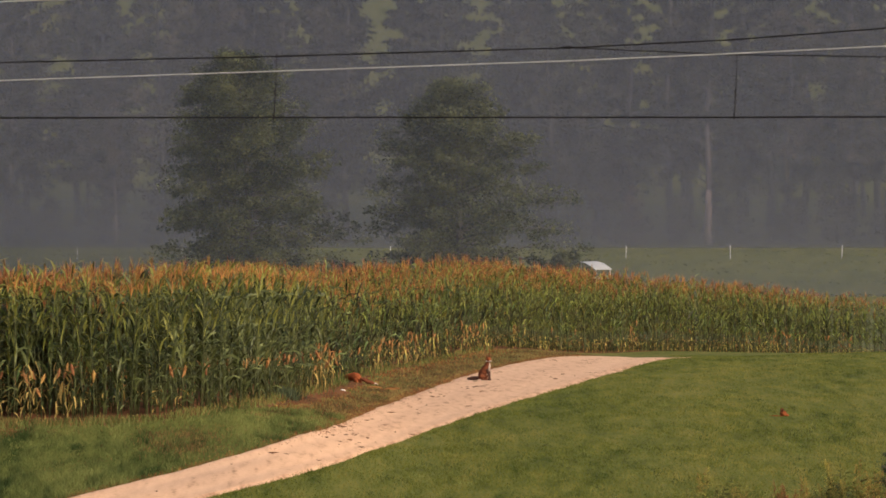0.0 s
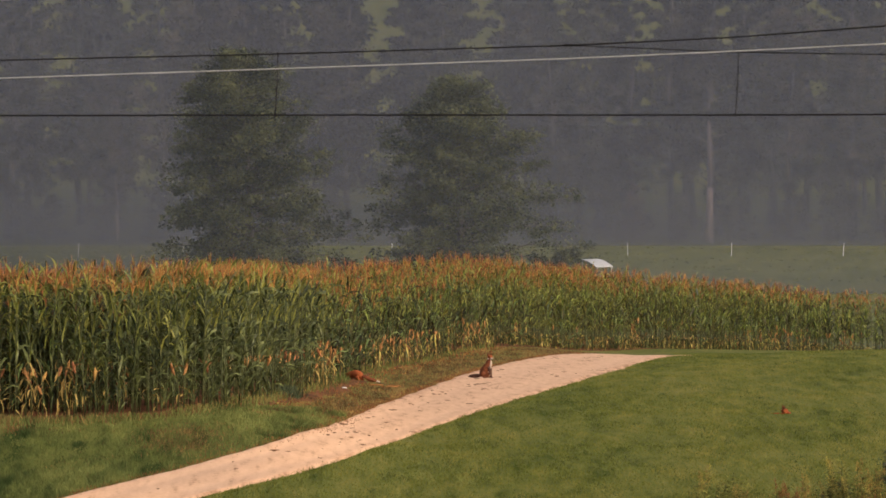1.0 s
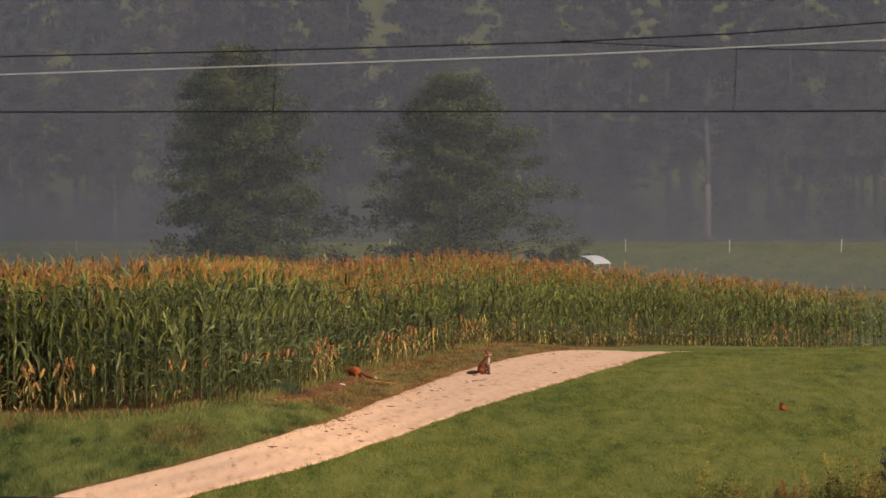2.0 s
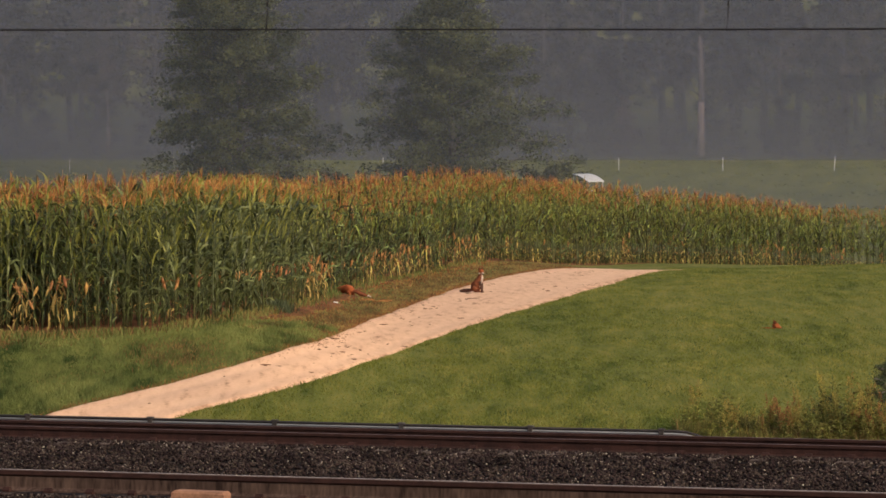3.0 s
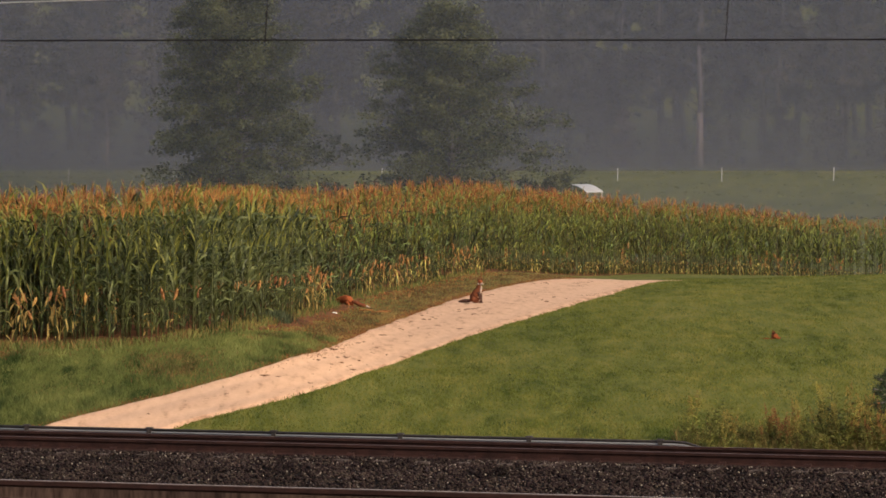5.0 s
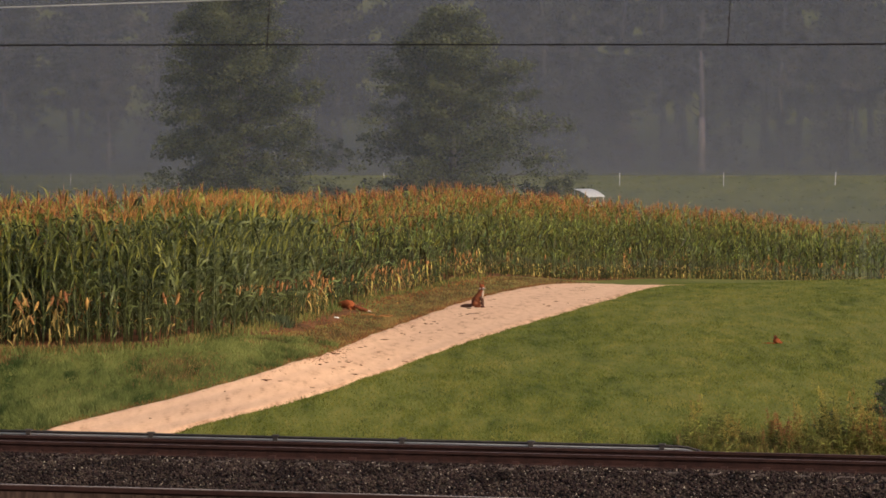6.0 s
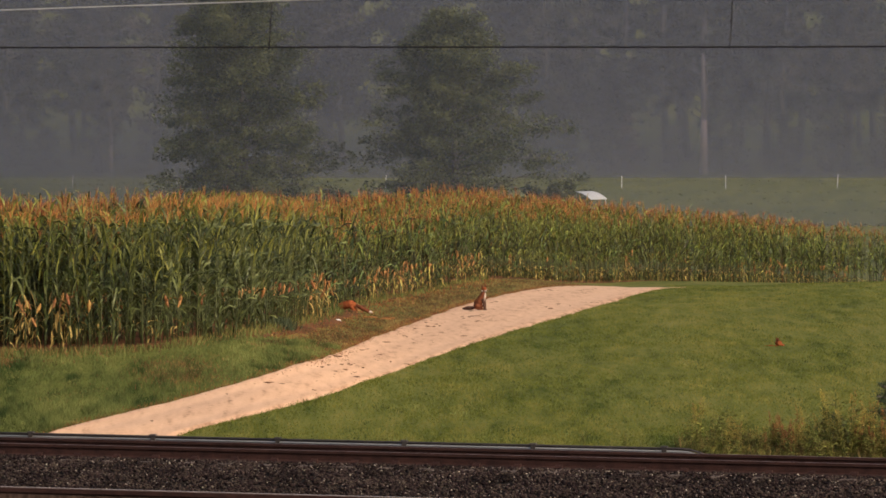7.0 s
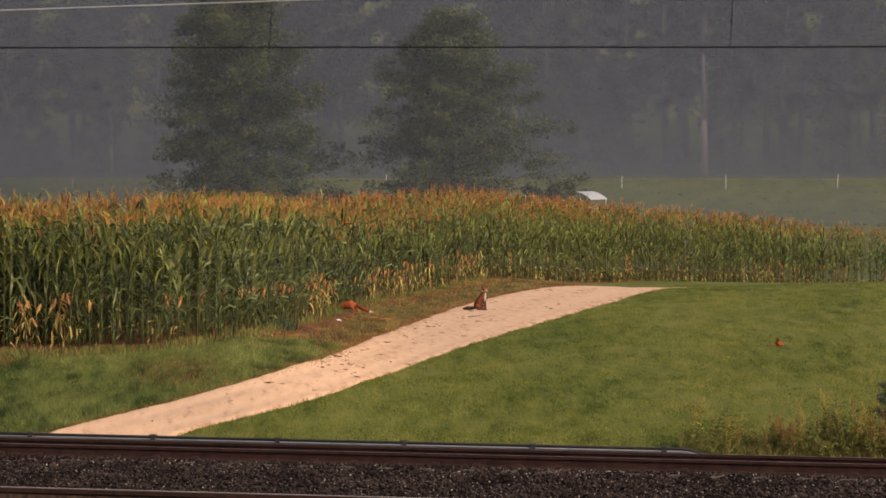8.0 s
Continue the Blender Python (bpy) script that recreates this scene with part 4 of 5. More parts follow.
# ---- overhead line ----
def build_wires():
    wire("contact_wire", [(-22.0, 78.9, 5.68), (-6.43, 73.51, 5.622), (-2.41, 72.13, 5.592), (4.02, 69.92, 5.531), (6.06, 69.22, 5.519), (20.0, 64.4, 5.43)], 0.0125, M_WIRE, "taut dark contact wire over the railway")
    wire("carrier_wire", [(-22.0, 78.9, 6.40), (-6.43, 73.51, 6.427), (-2.37, 72.11, 6.461), (1.74, 70.70, 6.523), (4.03, 69.92, 6.605), (6.06, 69.22, 6.731), (20.0, 64.4, 7.8)], 0.011, M_WIRE, "dark carrier wire rising over the railway")
    wire("branch_wire", [(1.70, 70.70, 6.528), (4.03, 69.92, 6.397), (6.06, 69.22, 6.338), (20.0, 64.4, 5.95)], 0.009, M_WIRE, "thin dark wire branching off the carrier wire")
    wire("feeder_cable", [(-22.0, 74.6, 5.55), (-6.04, 69.08, 6.008), (-2.15, 67.74, 6.09), (1.68, 66.42, 6.174), (3.78, 65.70, 6.241), (5.69, 65.04, 6.309), (20.0, 60.1, 6.85)], 0.0105, M_WIRE_PALE, "pale bare feeder cable above the railway")
    wire("earth_cable", [(-22.0, 74.6, 6.95), (-6.04, 69.08, 7.085), (-5.0, 68.72, 7.105), (20.0, 60.1, 8.0)], 0.011, M_WIRE_PALE, "pale bare cable high above the railway")
    for a, b in (((-2.37, 72.11, 6.461), (-2.41, 72.13, 5.592)), ((4.06, 69.90, 6.396), (4.02, 69.92, 5.531))):
        a, b = Vector(a), Vector(b)
        d = tagged(new("dropper"), "thin dark dropper wire with clamps", "dropper wire", group="droppers")
        d.matrix_basis = Matrix.Translation(b)
        h = a - b
        part("dropper_wire", mesh_of("dropper_wire", *tube([(0, 0, 0), h * 0.5 + Vector((0.008, 0, 0)), h], [0.0085] * 3, 5), M_WIRE), d)
        for q in (Vector((0, 0, 0)), h * 0.42, h):
            c = part("clamp", mesh_of("clamp", *tube([q - Vector((0, 0, 0.03)), q, q + Vector((0, 0, 0.03))], [0.009, 0.015, 0.009], 6), M_WIRE), d)
    clamp = tagged(new("wire_clamp", mesh_of("wire_clamp", *tube([(-0.10, 0, 0), (-0.04, 0, 0.005), (0.04, 0, 0.0), (0.12, 0, 0.0)], [0.008, 0.022, 0.022, 0.008], 6), M_WIRE)), "dark clamp joining two wires", "wire clamp")
    clamp.matrix_basis = pose(1.73, 70.70, 6.525, 0, 0, TRACK_TURN)


build_wires()


# ---- foxes ----
def fur(name, pieces, mt, parent, label=""):
    me = mesh_of(name, *merge(pieces), mt, smooth=True)
    return part(name, me, parent, label)


def ear_pieces(x, y, z, dx=-0.01, dy=0.012, h=0.075):
    return [tube([(x, y, z), (x + dx * 0.5, y + dy * 0.5, z + h * 0.5), (x + dx, y + dy, z + h)], [0.026, 0.018, 0.003], 6)]


def build_head(fox, m, pale=None):
    pale = pale or M_FUR_WHITE
    """Head with muzzle, ears, nose and eyes; nose toward +x."""
    head = fur("head", [tube([(-0.055, 0, 0), (-0.02, 0, 0.012), (0.025, 0, 0.008), (0.06, 0, -0.01), (0.075, 0, -0.018)], [0.035, 0.058, 0.055, 0.034, 0.012], 10)], M_FUR, fox)
    head.matrix_basis = m
    fur("muzzle", [tube([(0.045, 0, -0.022), (0.085, 0, -0.026), (0.125, 0, -0.032)], [0.032, 0.024, 0.011], 8)], pale, head)
    fur("nose", [tube([(0.118, 0, -0.026), (0.128, 0, -0.026), (0.134, 0, -0.028)], [0.006, 0.011, 0.004], 6)], M_EYE, head, "black nose")
    for s in (-1, 1):
        fur("ear", ear_pieces(-0.02, s * 0.036, 0.05, dy=s * 0.015), M_FUR_BACK, head)
        fur("cheek", [tube([(0.0, s * 0.045, -0.015), (0.015, s * 0.055, -0.03), (0.02, s * 0.05, -0.045)], [0.016, 0.02, 0.008], 6)], pale, head)
        fur("eye", [tube([(0.052, s * 0.028, 0.012), (0.058, s * 0.03, 0.012)], [0.007, 0.004], 6)], M_EYE, head, "dark eye")
    return head


def build_sitting_fox():
    fox = tagged(new("sitting_fox"), "red fox with white chest sitting upright on the path", "fox")
    x, y = 0.975, 118.1
    fox.matrix_basis = pose(x, y, gz(x, y) + 0.026, 0, 0, -24)
    fur("body", [tube([(-0.13, 0, 0.07), (-0.08, 0, 0.13), (-0.02, 0, 0.21), (0.045, 0, 0.31), (0.075, 0, 0.39), (0.085, 0, 0.43)], [0.050, 0.090, 0.094, 0.074, 0.055, 0.042], 12)], M_FUR_BACK, fox, "brown-red back")
    fur("chest", [tube([(0.085, 0, 0.19), (0.105, 0, 0.27), (0.115, 0, 0.34), (0.11, 0, 0.40)], [0.012, 0.030, 0.037, 0.026], 10)], M_FUR_WHITE, fox, "white chest")
    for s in (-1, 1):
        fur("haunch", [tube([(-0.10, s * 0.07, 0.06), (-0.04, s * 0.085, 0.10), (0.03, s * 0.08, 0.075)], [0.04, 0.078, 0.035], 10), tube([(-0.05, s * 0.085, 0.02), (0.02, s * 0.09, 0.022), (0.085, s * 0.09, 0.018)], [0.018, 0.02, 0.015], 8)], M_FUR_BACK, fox)
        fur("foreleg", [tube([(0.075, s * 0.04, 0.26), (0.105, s * 0.038, 0.16), (0.115, s * 0.036, 0.07), (0.12, s * 0.036, 0.015)], [0.035, 0.025, 0.017, 0.017], 8), tube([(0.105, s * 0.036, 0.015), (0.15, s * 0.036, 0.012)], [0.018, 0.013], 8)], M_FUR_DARK, fox, "dark foreleg")
    fur("tail", [tube([(-0.13, 0.0, 0.055), (-0.20, -0.02, 0.05), (-0.30, -0.05, 0.045), (-0.39, -0.06, 0.036), (-0.43, -0.06, 0.032)], [0.03, 0.045, 0.046, 0.03, 0.008], 10)], M_FUR_DARK, fox, "dark bushy tail on the gravel")
    build_head(fox, pose(0.10, -0.005, 0.475, 0, 0, -42))
    return fox


def build_feeding_fox():
    """Head down in the maize, back arched, tail trailing out behind."""
    fox = tagged(new("feeding_fox"), "orange-red fox nosing into the maize with tail out", "fox")
    fur("body", [tube([(0.140, 0, 0.165), (0.125, 0, 0.172), (0.095, 0, 0.190), (0.04, 0, 0.212), (-0.06, 0, 0.215), (-0.20, 0, 0.185), (-0.34, 0, 0.15), (-0.42, 0, 0.12)], [0.012, 0.045, 0.070, 0.090, 0.095, 0.085, 0.066, 0.05], 12)], M_FUR, fox)
    for s in (-1, 1):
        fur("hind_leg", [tube([(0.05, s * 0.05, 0.17), (0.06, s * 0.06, 0.12), (0.12, s * 0.06, 0.08), (0.085, s * 0.06, 0.012)], [0.06, 0.045, 0.02, 0.016], 8), tube([(0.09, s * 0.06, 0.012), (0.03, s * 0.06, 0.01)], [0.016, 0.012], 8)], M_FUR, fox)
        fur("foreleg", [tube([(-0.27, s * 0.05, 0.15), (-0.28, s * 0.05, 0.10), (-0.285, s * 0.05, 0.012)], [0.045, 0.022, 0.016], 8)], M_FUR_DARK, fox, "dark foreleg")
    build_head(fox, pose(-0.47, 0, 0.11, 0, 28, 180))
    tail = fur("tail", [tube([(0, 0, 0), (0.07, 0, -0.025), (0.18, 0, -0.08), (0.29, 0, -0.125), (0.33, 0, -0.14)], [0.025, 0.042, 0.050, 0.042, 0.034], 10)], M_FUR_BACK, fox, "bushy brown-red tail")
    fur("tail_tip", [tube([(0.315, 0, -0.135), (0.36, 0, -0.150), (0.41, 0, -0.160)], [0.034, 0.032, 0.006], 10)], M_FUR_WHITE, tail, "white tail tip")
    return fox, tail


def build_lying_fox():
    fox = tagged(new("lying_fox"), "small orange fox lying low in the grass", "fox")
    x, y = 6.64, 101.2
    fox.matrix_basis = pose(x, y, gz(x, y) - 0.10, 0, 0, -25)
    fur("body", [tube([(-0.17, 0.02, 0.04), (-0.12, 0, 0.06), (0.0, 0, 0.065), (0.10, 0, 0.07), (0.15, 0, 0.10)], [0.03, 0.055, 0.06, 0.05, 0.035], 10)], M_FUR, fox)
    fur("tail", [tube([(-0.17, 0.02, 0.04), (-0.22, 0.08, 0.04), (-0.20, 0.18, 0.035)], [0.025, 0.035, 0.01], 8)], M_FUR, fox)
    build_head(fox, pose(0.17, 0, 0.15, 0, 0, 40), M_FUR)
    return fox


SITTING_FOX = build_sitting_fox()
FEEDING_FOX, FOX_TAIL = build_feeding_fox()
build_lying_fox()


# ---- far meadow: fence and hay rack ----
def build_fence():
    xs = [-28.3, -20.2, -12.2, -4.1, 3.9, 14.16, 22.3, 31.1, 39.5]
    fence = tagged(new("meadow_fence"), "white posts with thin wire across the misty meadow", "fence")
    pm = mesh_of("post", *merge([tube([(0, 0, -0.3), (0, 0, 1.02), (0, 0, 1.07)], [0.026, 0.025, 0.012], 8), tube([(0, 0, 0.55), (0, 0, 0.59)], [0.031, 0.031], 8)]), M_WHITE)
    tops = []
    for i, x in enumerate(xs):
        y = 391.5 + 0.2 * max(0, x - 14)
        q = part("post", pm, fence)
        q.matrix_basis = pose(x, y, gz(x, y), 0, (2.5, -1, 0.5, 3, -2, 0.6, 0.3, 3.5, 1)[i], 0)
        tops.append((x, y, gz(x, y)))
    for h in (0.57, 0.95):
        pts = [(x, y, z + h) for x, y, z in tops]
        part("fence_wire", mesh_of("fence_wire", *tube(pts, [0.007] * len(pts), 5), M_BRACKET), fence)


def build_hay_rack():
    x, y = 8.75, 290.0
    g = gz(x, y)
    rack = tagged(new("hay_rack"), "white arched metal roof on thin posts in the meadow", "hay rack")
    rack.matrix_basis = pose(x, y, g, 0, 0, -52)
    h = 2.95 - g
    vs, fs = [], []
    n = 10
    for th in (0.0, -0.03):
        for j in range(n + 1):
            for i in range(n + 1):
                u, v = i / n, j / n
                vs.append((-0.68 + 1.36 * u, -0.62 + 1.24 * v, h + th + 0.02 + 0.78 * (1 - u) - 0.34 * (1 - u) ** 2 + 0.02 * v))
    w = n + 1
    o = w * w
    for j in range(n):
        for i in range(n):
            q = j * w + i
            fs += [(q, q + 1, q + w + 1, q + w), (o + q, o + q + w, o + q + w + 1, o + q + 1)]
    ring = [i for i in range(w)] + [j * w + n for j in range(1, w)] + [n * w + i for i in range(n - 1, -1, -1)] + [j * w for j in range(n - 1, 0, -1)]
    fs += [(ring[k], ring[k - 1], o + ring[k - 1], o + ring[k]) for k in range(len(ring))]
    part("roof", mesh_of("roof", vs, fs, M_SHEET), rack, "white arched sheet-metal roof")
    for sx in (-0.62, 0.62):
        for sy in (-0.56, 0.56):
            part("post", mesh_of("post", *tube([(sx, sy, 0), (sx, sy, h + (0.03 if sx > 0 else 0.40))], [0.022, 0.022], 8), M_SHEET if sx > 0 and sy > 0 else M_STEEL), rack)
    for zz in (h - 0.50,):
        for sy in (-0.56, 0.56):
            part("rail", mesh_of("rail_bar", *tube([(-0.62, sy, zz), (0.62, sy, zz)], [0.018, 0.018], 6), M_STEEL), rack)
        for sx in (-0.62, 0.62):
            part("rail", mesh_of("rail_bar", *tube([(sx, -0.56, zz), (sx, 0.56, zz)], [0.018, 0.018], 6), M_SHEET if sx > 0 else M_STEEL), rack)


build_fence()
build_hay_rack()


def build_pale_trunk(x, y, h, r, mt, label):
    """Bare trunk, pale below; above, its fading into mist is put in as greyer bark; with stubs of limbs."""
    ob = tagged(new("tree_trunk"), label, "tree trunk")
    ob.matrix_basis = pose(x, y, gz(x, y) - 0.2)
    part("lower_trunk", mesh_of("lower_trunk", *tube([(0, 0, 0), (0.03, 0, h * 0.2), (0.05, 0, h * 0.33), (0.07, 0, h * 0.46)], [r, r * 0.88, r * 0.8, r * 0.7], 10), mt, smooth=True), ob, "pale bare bark")
    part("upper_trunk", mesh_of("upper_trunk", *tube([(0.07, 0, h * 0.46), (0.1, 0, h * 0.6), (-0.05, 0, h)], [r * 0.7, r * 0.6, r * 0.3], 10), M_BARK_DIM, smooth=True), ob, "upper bark darkened as if fading into mist")
    for k in range(6):
        z = h * (0.45 + 0.09 * k)
        s = 1 if k % 2 else -1
        part("branch", mesh_of("branch", *tube([(0.05, 0, z), (s * 0.7, 0.2, z + 0.5), (s * 1.5, 0.3, z + 0.7)], [r * 0.3, r * 0.18, 0.02], 5), M_BARK), ob)


build_pale_trunk(23.3, 445.5, 10.9, 0.36, M_BARK_PALE, "pale bare tree trunk standing before the forest")
build_pale_trunk(-29.0, 447.5, 6.0, 0.2, M_BARK_PALE, "slim pale trunk at the forest edge")


# ---- grass ----
def blades(name, n, sampler, hmin, hmax, width, mt, label, seed):
    """Many single tapered blades, two triangles each, leaning over a little."""
    rng = np.random.default_rng(seed)
    x, y = sampler(rng, n)
    n = len(x)
    z = ground_z(x, y) - 0.01
    a = rng.uniform(0, 6.283, n)
    h = rng.uniform(hmin, hmax, n) * (0.85 + 0.25 * np.sin(x * 1.7 + np.sin(y * 0.6) * 2) * np.sin(y * 0.45 + x))
    h = np.maximum(h, hmin * 0.6)
    w = width * rng.uniform(0.6, 1.3, n) * 0.5
    lean = rng.uniform(0.15, 0.75, n) * h
    b = rng.uniform(0, 6.283, n)
    c, s = np.cos(a) * w, np.sin(a) * w
    lx, ly = np.cos(b) * lean, np.sin(b) * lean
    v = np.stack([np.stack([x - c, y - s, z], 1), np.stack([x + c, y + s, z], 1),
                  np.stack([x + c * 0.25 + lx, y + s * 0.25 + ly, z + h], 1), np.stack([x - c * 0.25 + lx, y - s * 0.25 + ly, z + h], 1)], 1)
    f = np.arange(4 * n).reshape(-1, 4)
    return tagged(new(name, big_mesh(name, v.reshape(-1, 3), f, mt)), label, "grass", kind="stuff")


def bank(rng, n):
    y = 72.0 + 112 * rng.random(n) ** 1.45
    u = rng.uniform(-0.055, 0.095, n)
    x = u * y
    ps = path_side(x, y)
    behind = y > 73.5 + TRACK_SLOPE * x
    keep = behind & (ps > 0.965 + 0.07 * rng.random(n)) & ~in_field(x, y)
    return x[keep], y[keep]


def bank_clumps(rng, n):
    """Coarser tufts gathered in drawn-out clumps on the bank."""
    cx, cy = bank(rng, 2600)
    k = rng.integers(0, len(cx), n)
    x, y = cx[k] + rng.normal(0, 0.13, n), cy[k] + rng.normal(0, 0.5, n)
    keep = (path_side(x, y) > 1.0) & ~in_field(x, y) & (y > 73.5 + TRACK_SLOPE * x)
    return x[keep], y[keep]


def verge(rng, n):
    y = 72.5 + 82 * rng.random(n) ** 1.5
    x = rng.uniform(-0.093, 0.03, n) * y
    ps = path_side(x, y)
    fe = field_edge_x(y)
    d = np.where(y < 83.1, 83.1 - y, x - fe)
    keep = (ps < 0.045 - 0.1 * rng.random(n)) & ~in_field(x, y) & (y > 73.5 + TRACK_SLOPE * x) & (d > np.where(y < 88, 0.4, 1.5) * rng.random(n) ** 0.7) & ((y < 92) | (rng.random(n) < 0.55))
    return x[keep], y[keep]


def near_verge(rng, n):
    """The wedge between the near field corner, the path and the track."""
    y = rng.uniform(72.5, 96.0, n)
    xl = np.interp(y, [p[1] for p in PATH_L], [p[0] for p in PATH_L])
    x = xl + 0.05 - rng.random(n) * (xl + 0.05 + 0.094 * y)
    d = np.where(y < 83.1, 83.1 - y, x - field_edge_x(y))
    keep = (x > -0.094 * y) & ~in_field(x, y) & (y > 73.5 + TRACK_SLOPE * x) & (d > 0.35 * rng.random(n)) & (y < 86 + 10 * rng.random(n))
    return x[keep], y[keep]


def verge_clumps(rng, n):
    """Tufts and low weeds in clumps on the wedge."""
    cx, cy = near_verge(rng, 420)
    k = rng.integers(0, len(cx), n)
    x, y = cx[k] + rng.normal(0, 0.10, n), cy[k] + rng.normal(0, 0.22, n)
    keep = (path_side(x, y) < 0.0) & ~in_field(x, y) & (y > 73.5 + TRACK_SLOPE * x)
    return x[keep], y[keep]


def faded_patch(rng, n):
    """A dry brown patch on the wedge near the path."""
    x, y = -4.1 + rng.normal(0, 0.35, n), 81.0 + rng.normal(0, 0.8, n)
    keep = path_side(x, y) < -0.02
    return x[keep], y[keep]


def bare_patch(rng, n):
    """Dark turned earth before the near corner of the maize."""
    return -6.75 + rng.normal(0, 0.35, n), 82.2 + rng.normal(0, 0.22, n)


def far_verge(rng, n):
    """The strip between path and maize, further off."""
    y = 86 + 70 * rng.random(n) ** 1.3
    xl = np.interp(y, [p[1] for p in PATH_L], [p[0] for p in PATH_L])
    fe = field_edge_x(y)
    f = rng.random(n)
    x = xl + 0.03 - f * (xl - fe)
    keep = (f < np.where(y < 120, 0.78, 0.95) - 0.25 * rng.random(n)) & (y > 84 + 14 * rng.random(n))
    return x[keep], y[keep]


def path_fringe(rng, n):
    """Along the left edge of the path, creeping onto the gravel."""
    y = 74.5 + 75 * rng.random(n) ** 1.4
    xl = np.interp(y, [p[1] for p in PATH_L], [p[0] for p in PATH_L])
    return xl + rng.normal(-0.03, 0.11, n), y


def path_fringe_right(rng, n):
    y = 74.5 + 72 * rng.random(n) ** 1.4
    xr = np.interp(y, [p[1] for p in PATH_R], [p[0] for p in PATH_R])
    return xr + rng.normal(0.04, 0.07, n), y


def soil_margin(rng, n):
    x, y = verge(rng, n)
    d = np.where(y < 83.1, 83.1 - y, x - field_edge_x(y))
    ps = path_side(x, y)
    keep = (d < 0.2 + 1.3 * rng.random(len(x))) | ((y > 90) & (rng.random(len(x)) < 0.6)) | ((ps > -0.16) & (rng.random(len(x)) < 0.5)) | ((np.sin(x * 2.1 + 1) * np.sin(y * 0.9) > 0.35) & (rng.random(len(x)) < 0.5))
    return x[keep], y[keep]


blades("bank_grass", 560000, bank, 0.018, 0.046, 0.022, M_BLADE, "short green meadow grass on the bank", 1)
blades("bank_tufts", 42000, bank_clumps, 0.03, 0.065, 0.018, M_VERGE, "darker grass tufts on the bank", 14)
blades("far_verge_grass", 42000, far_verge, 0.02, 0.07, 0.020, M_VERGE_BROWN, "faded brownish grass between path and maize", 5)
blades("verge_grass", 150000, near_verge, 0.018, 0.05, 0.016, M_VERGE, "uneven green grass between path and maize", 2)
blades("verge_clumps", 26000, verge_clumps, 0.05, 0.12, 0.013, M_VERGE, "rank green tufts and low weeds on the verge", 22)
blades("faded_patch", 2600, faded_patch, 0.04, 0.11, 0.012, M_BLADE_DRY, "dry brown patch of grass by the path", 23)
blades("bare_patch", 2200, bare_patch, 0.01, 0.035, 0.03, M_SOIL, "dark turned earth in the grass before the maize", 24)
blades("path_fringe", 15000, path_fringe, 0.015, 0.055, 0.018, M_RED_STALK, "reddish dry stalks along the path's edge", 25)
blades("path_fringe_grass", 9000, path_fringe_right, 0.015, 0.045, 0.018, M_BLADE, "grass creeping over the path's edge", 26)
blades("dry_grass", 60000, soil_margin, 0.02, 0.08, 0.016, M_BLADE_DRY, "dry brownish grass along the maize", 3)


def field_foot(rng, n):
    """Along the foot of the maize."""
    p = np.array(FIELD[1:12])
    d = np.concatenate([[0], np.cumsum(np.hypot(*np.diff(p, axis=0).T))])
    s = d[-1] * rng.random(n) ** 1.6
    x, y = np.interp(s, d, p[:, 0]), np.interp(s, d, p[:, 1])
    return x + rng.normal(0.0, 0.14, n), y - np.where(y < 88, np.abs(rng.normal(0, 0.3, n)), 0)


blades("field_margin_grass", 9000, field_foot, 0.05, 0.18, 0.022, M_VERGE, "rank green grass at the foot of the maize", 12)
blades("field_margin_straw", 6000, field_foot, 0.04, 0.18, 0.020, M_BLADE_DRY, "dry straw at the foot of the maize", 13)


def far_meadow(rng, n):
    y = rng.uniform(285, 442, n)
    x = rng.uniform(-0.09, 0.1, n) * y
    keep = np.sin(y * 0.33 + 0.6 * np.sin(x * 0.07)) + 0.8 * np.sin(x * 0.21 + y * 0.11) > 0.1
    return x[keep], y[keep]


blades("meadow_tussocks", 12000, far_meadow, 0.04, 0.12, 0.35, M_BLADE, "coarse grass tussocks across the misty meadow", 15)


def corner_weeds(rng, n):
    """Rank growth at the foot of the maize beside the feeding fox."""
    return -2.46 + rng.normal(0, 0.12, n), 112.4 + rng.normal(0, 0.9, n)


def corner_clump(rng, n):
    """A dark clump of weeds at the turn of the field's edge."""
    return -3.05 + rng.normal(0, 0.13, n), 97.2 + rng.normal(0, 0.5, n)


blades("corner_clump", 1200, corner_clump, 0.10, 0.30, 0.020, M_BUSH, "dark green clump of weeds at the field's edge", 28)
blades("corner_weeds", 900, corner_weeds, 0.12, 0.34, 0.022, M_VERGE, "rank green weeds at the foot of the maize", 27)


def soil_litter(rng, n):
    x, y = field_foot(rng, n)
    x = x + np.abs(rng.normal(0.35, 0.35, n))
    keep = (y > 92) & (path_side(x, y) < -0.05)
    return x[keep], y[keep]


blades("maize_litter", 5000, soil_litter, 0.015, 0.06, 0.05, M_RED_STALK, "dry maize leaf litter on the bare soil", 16)


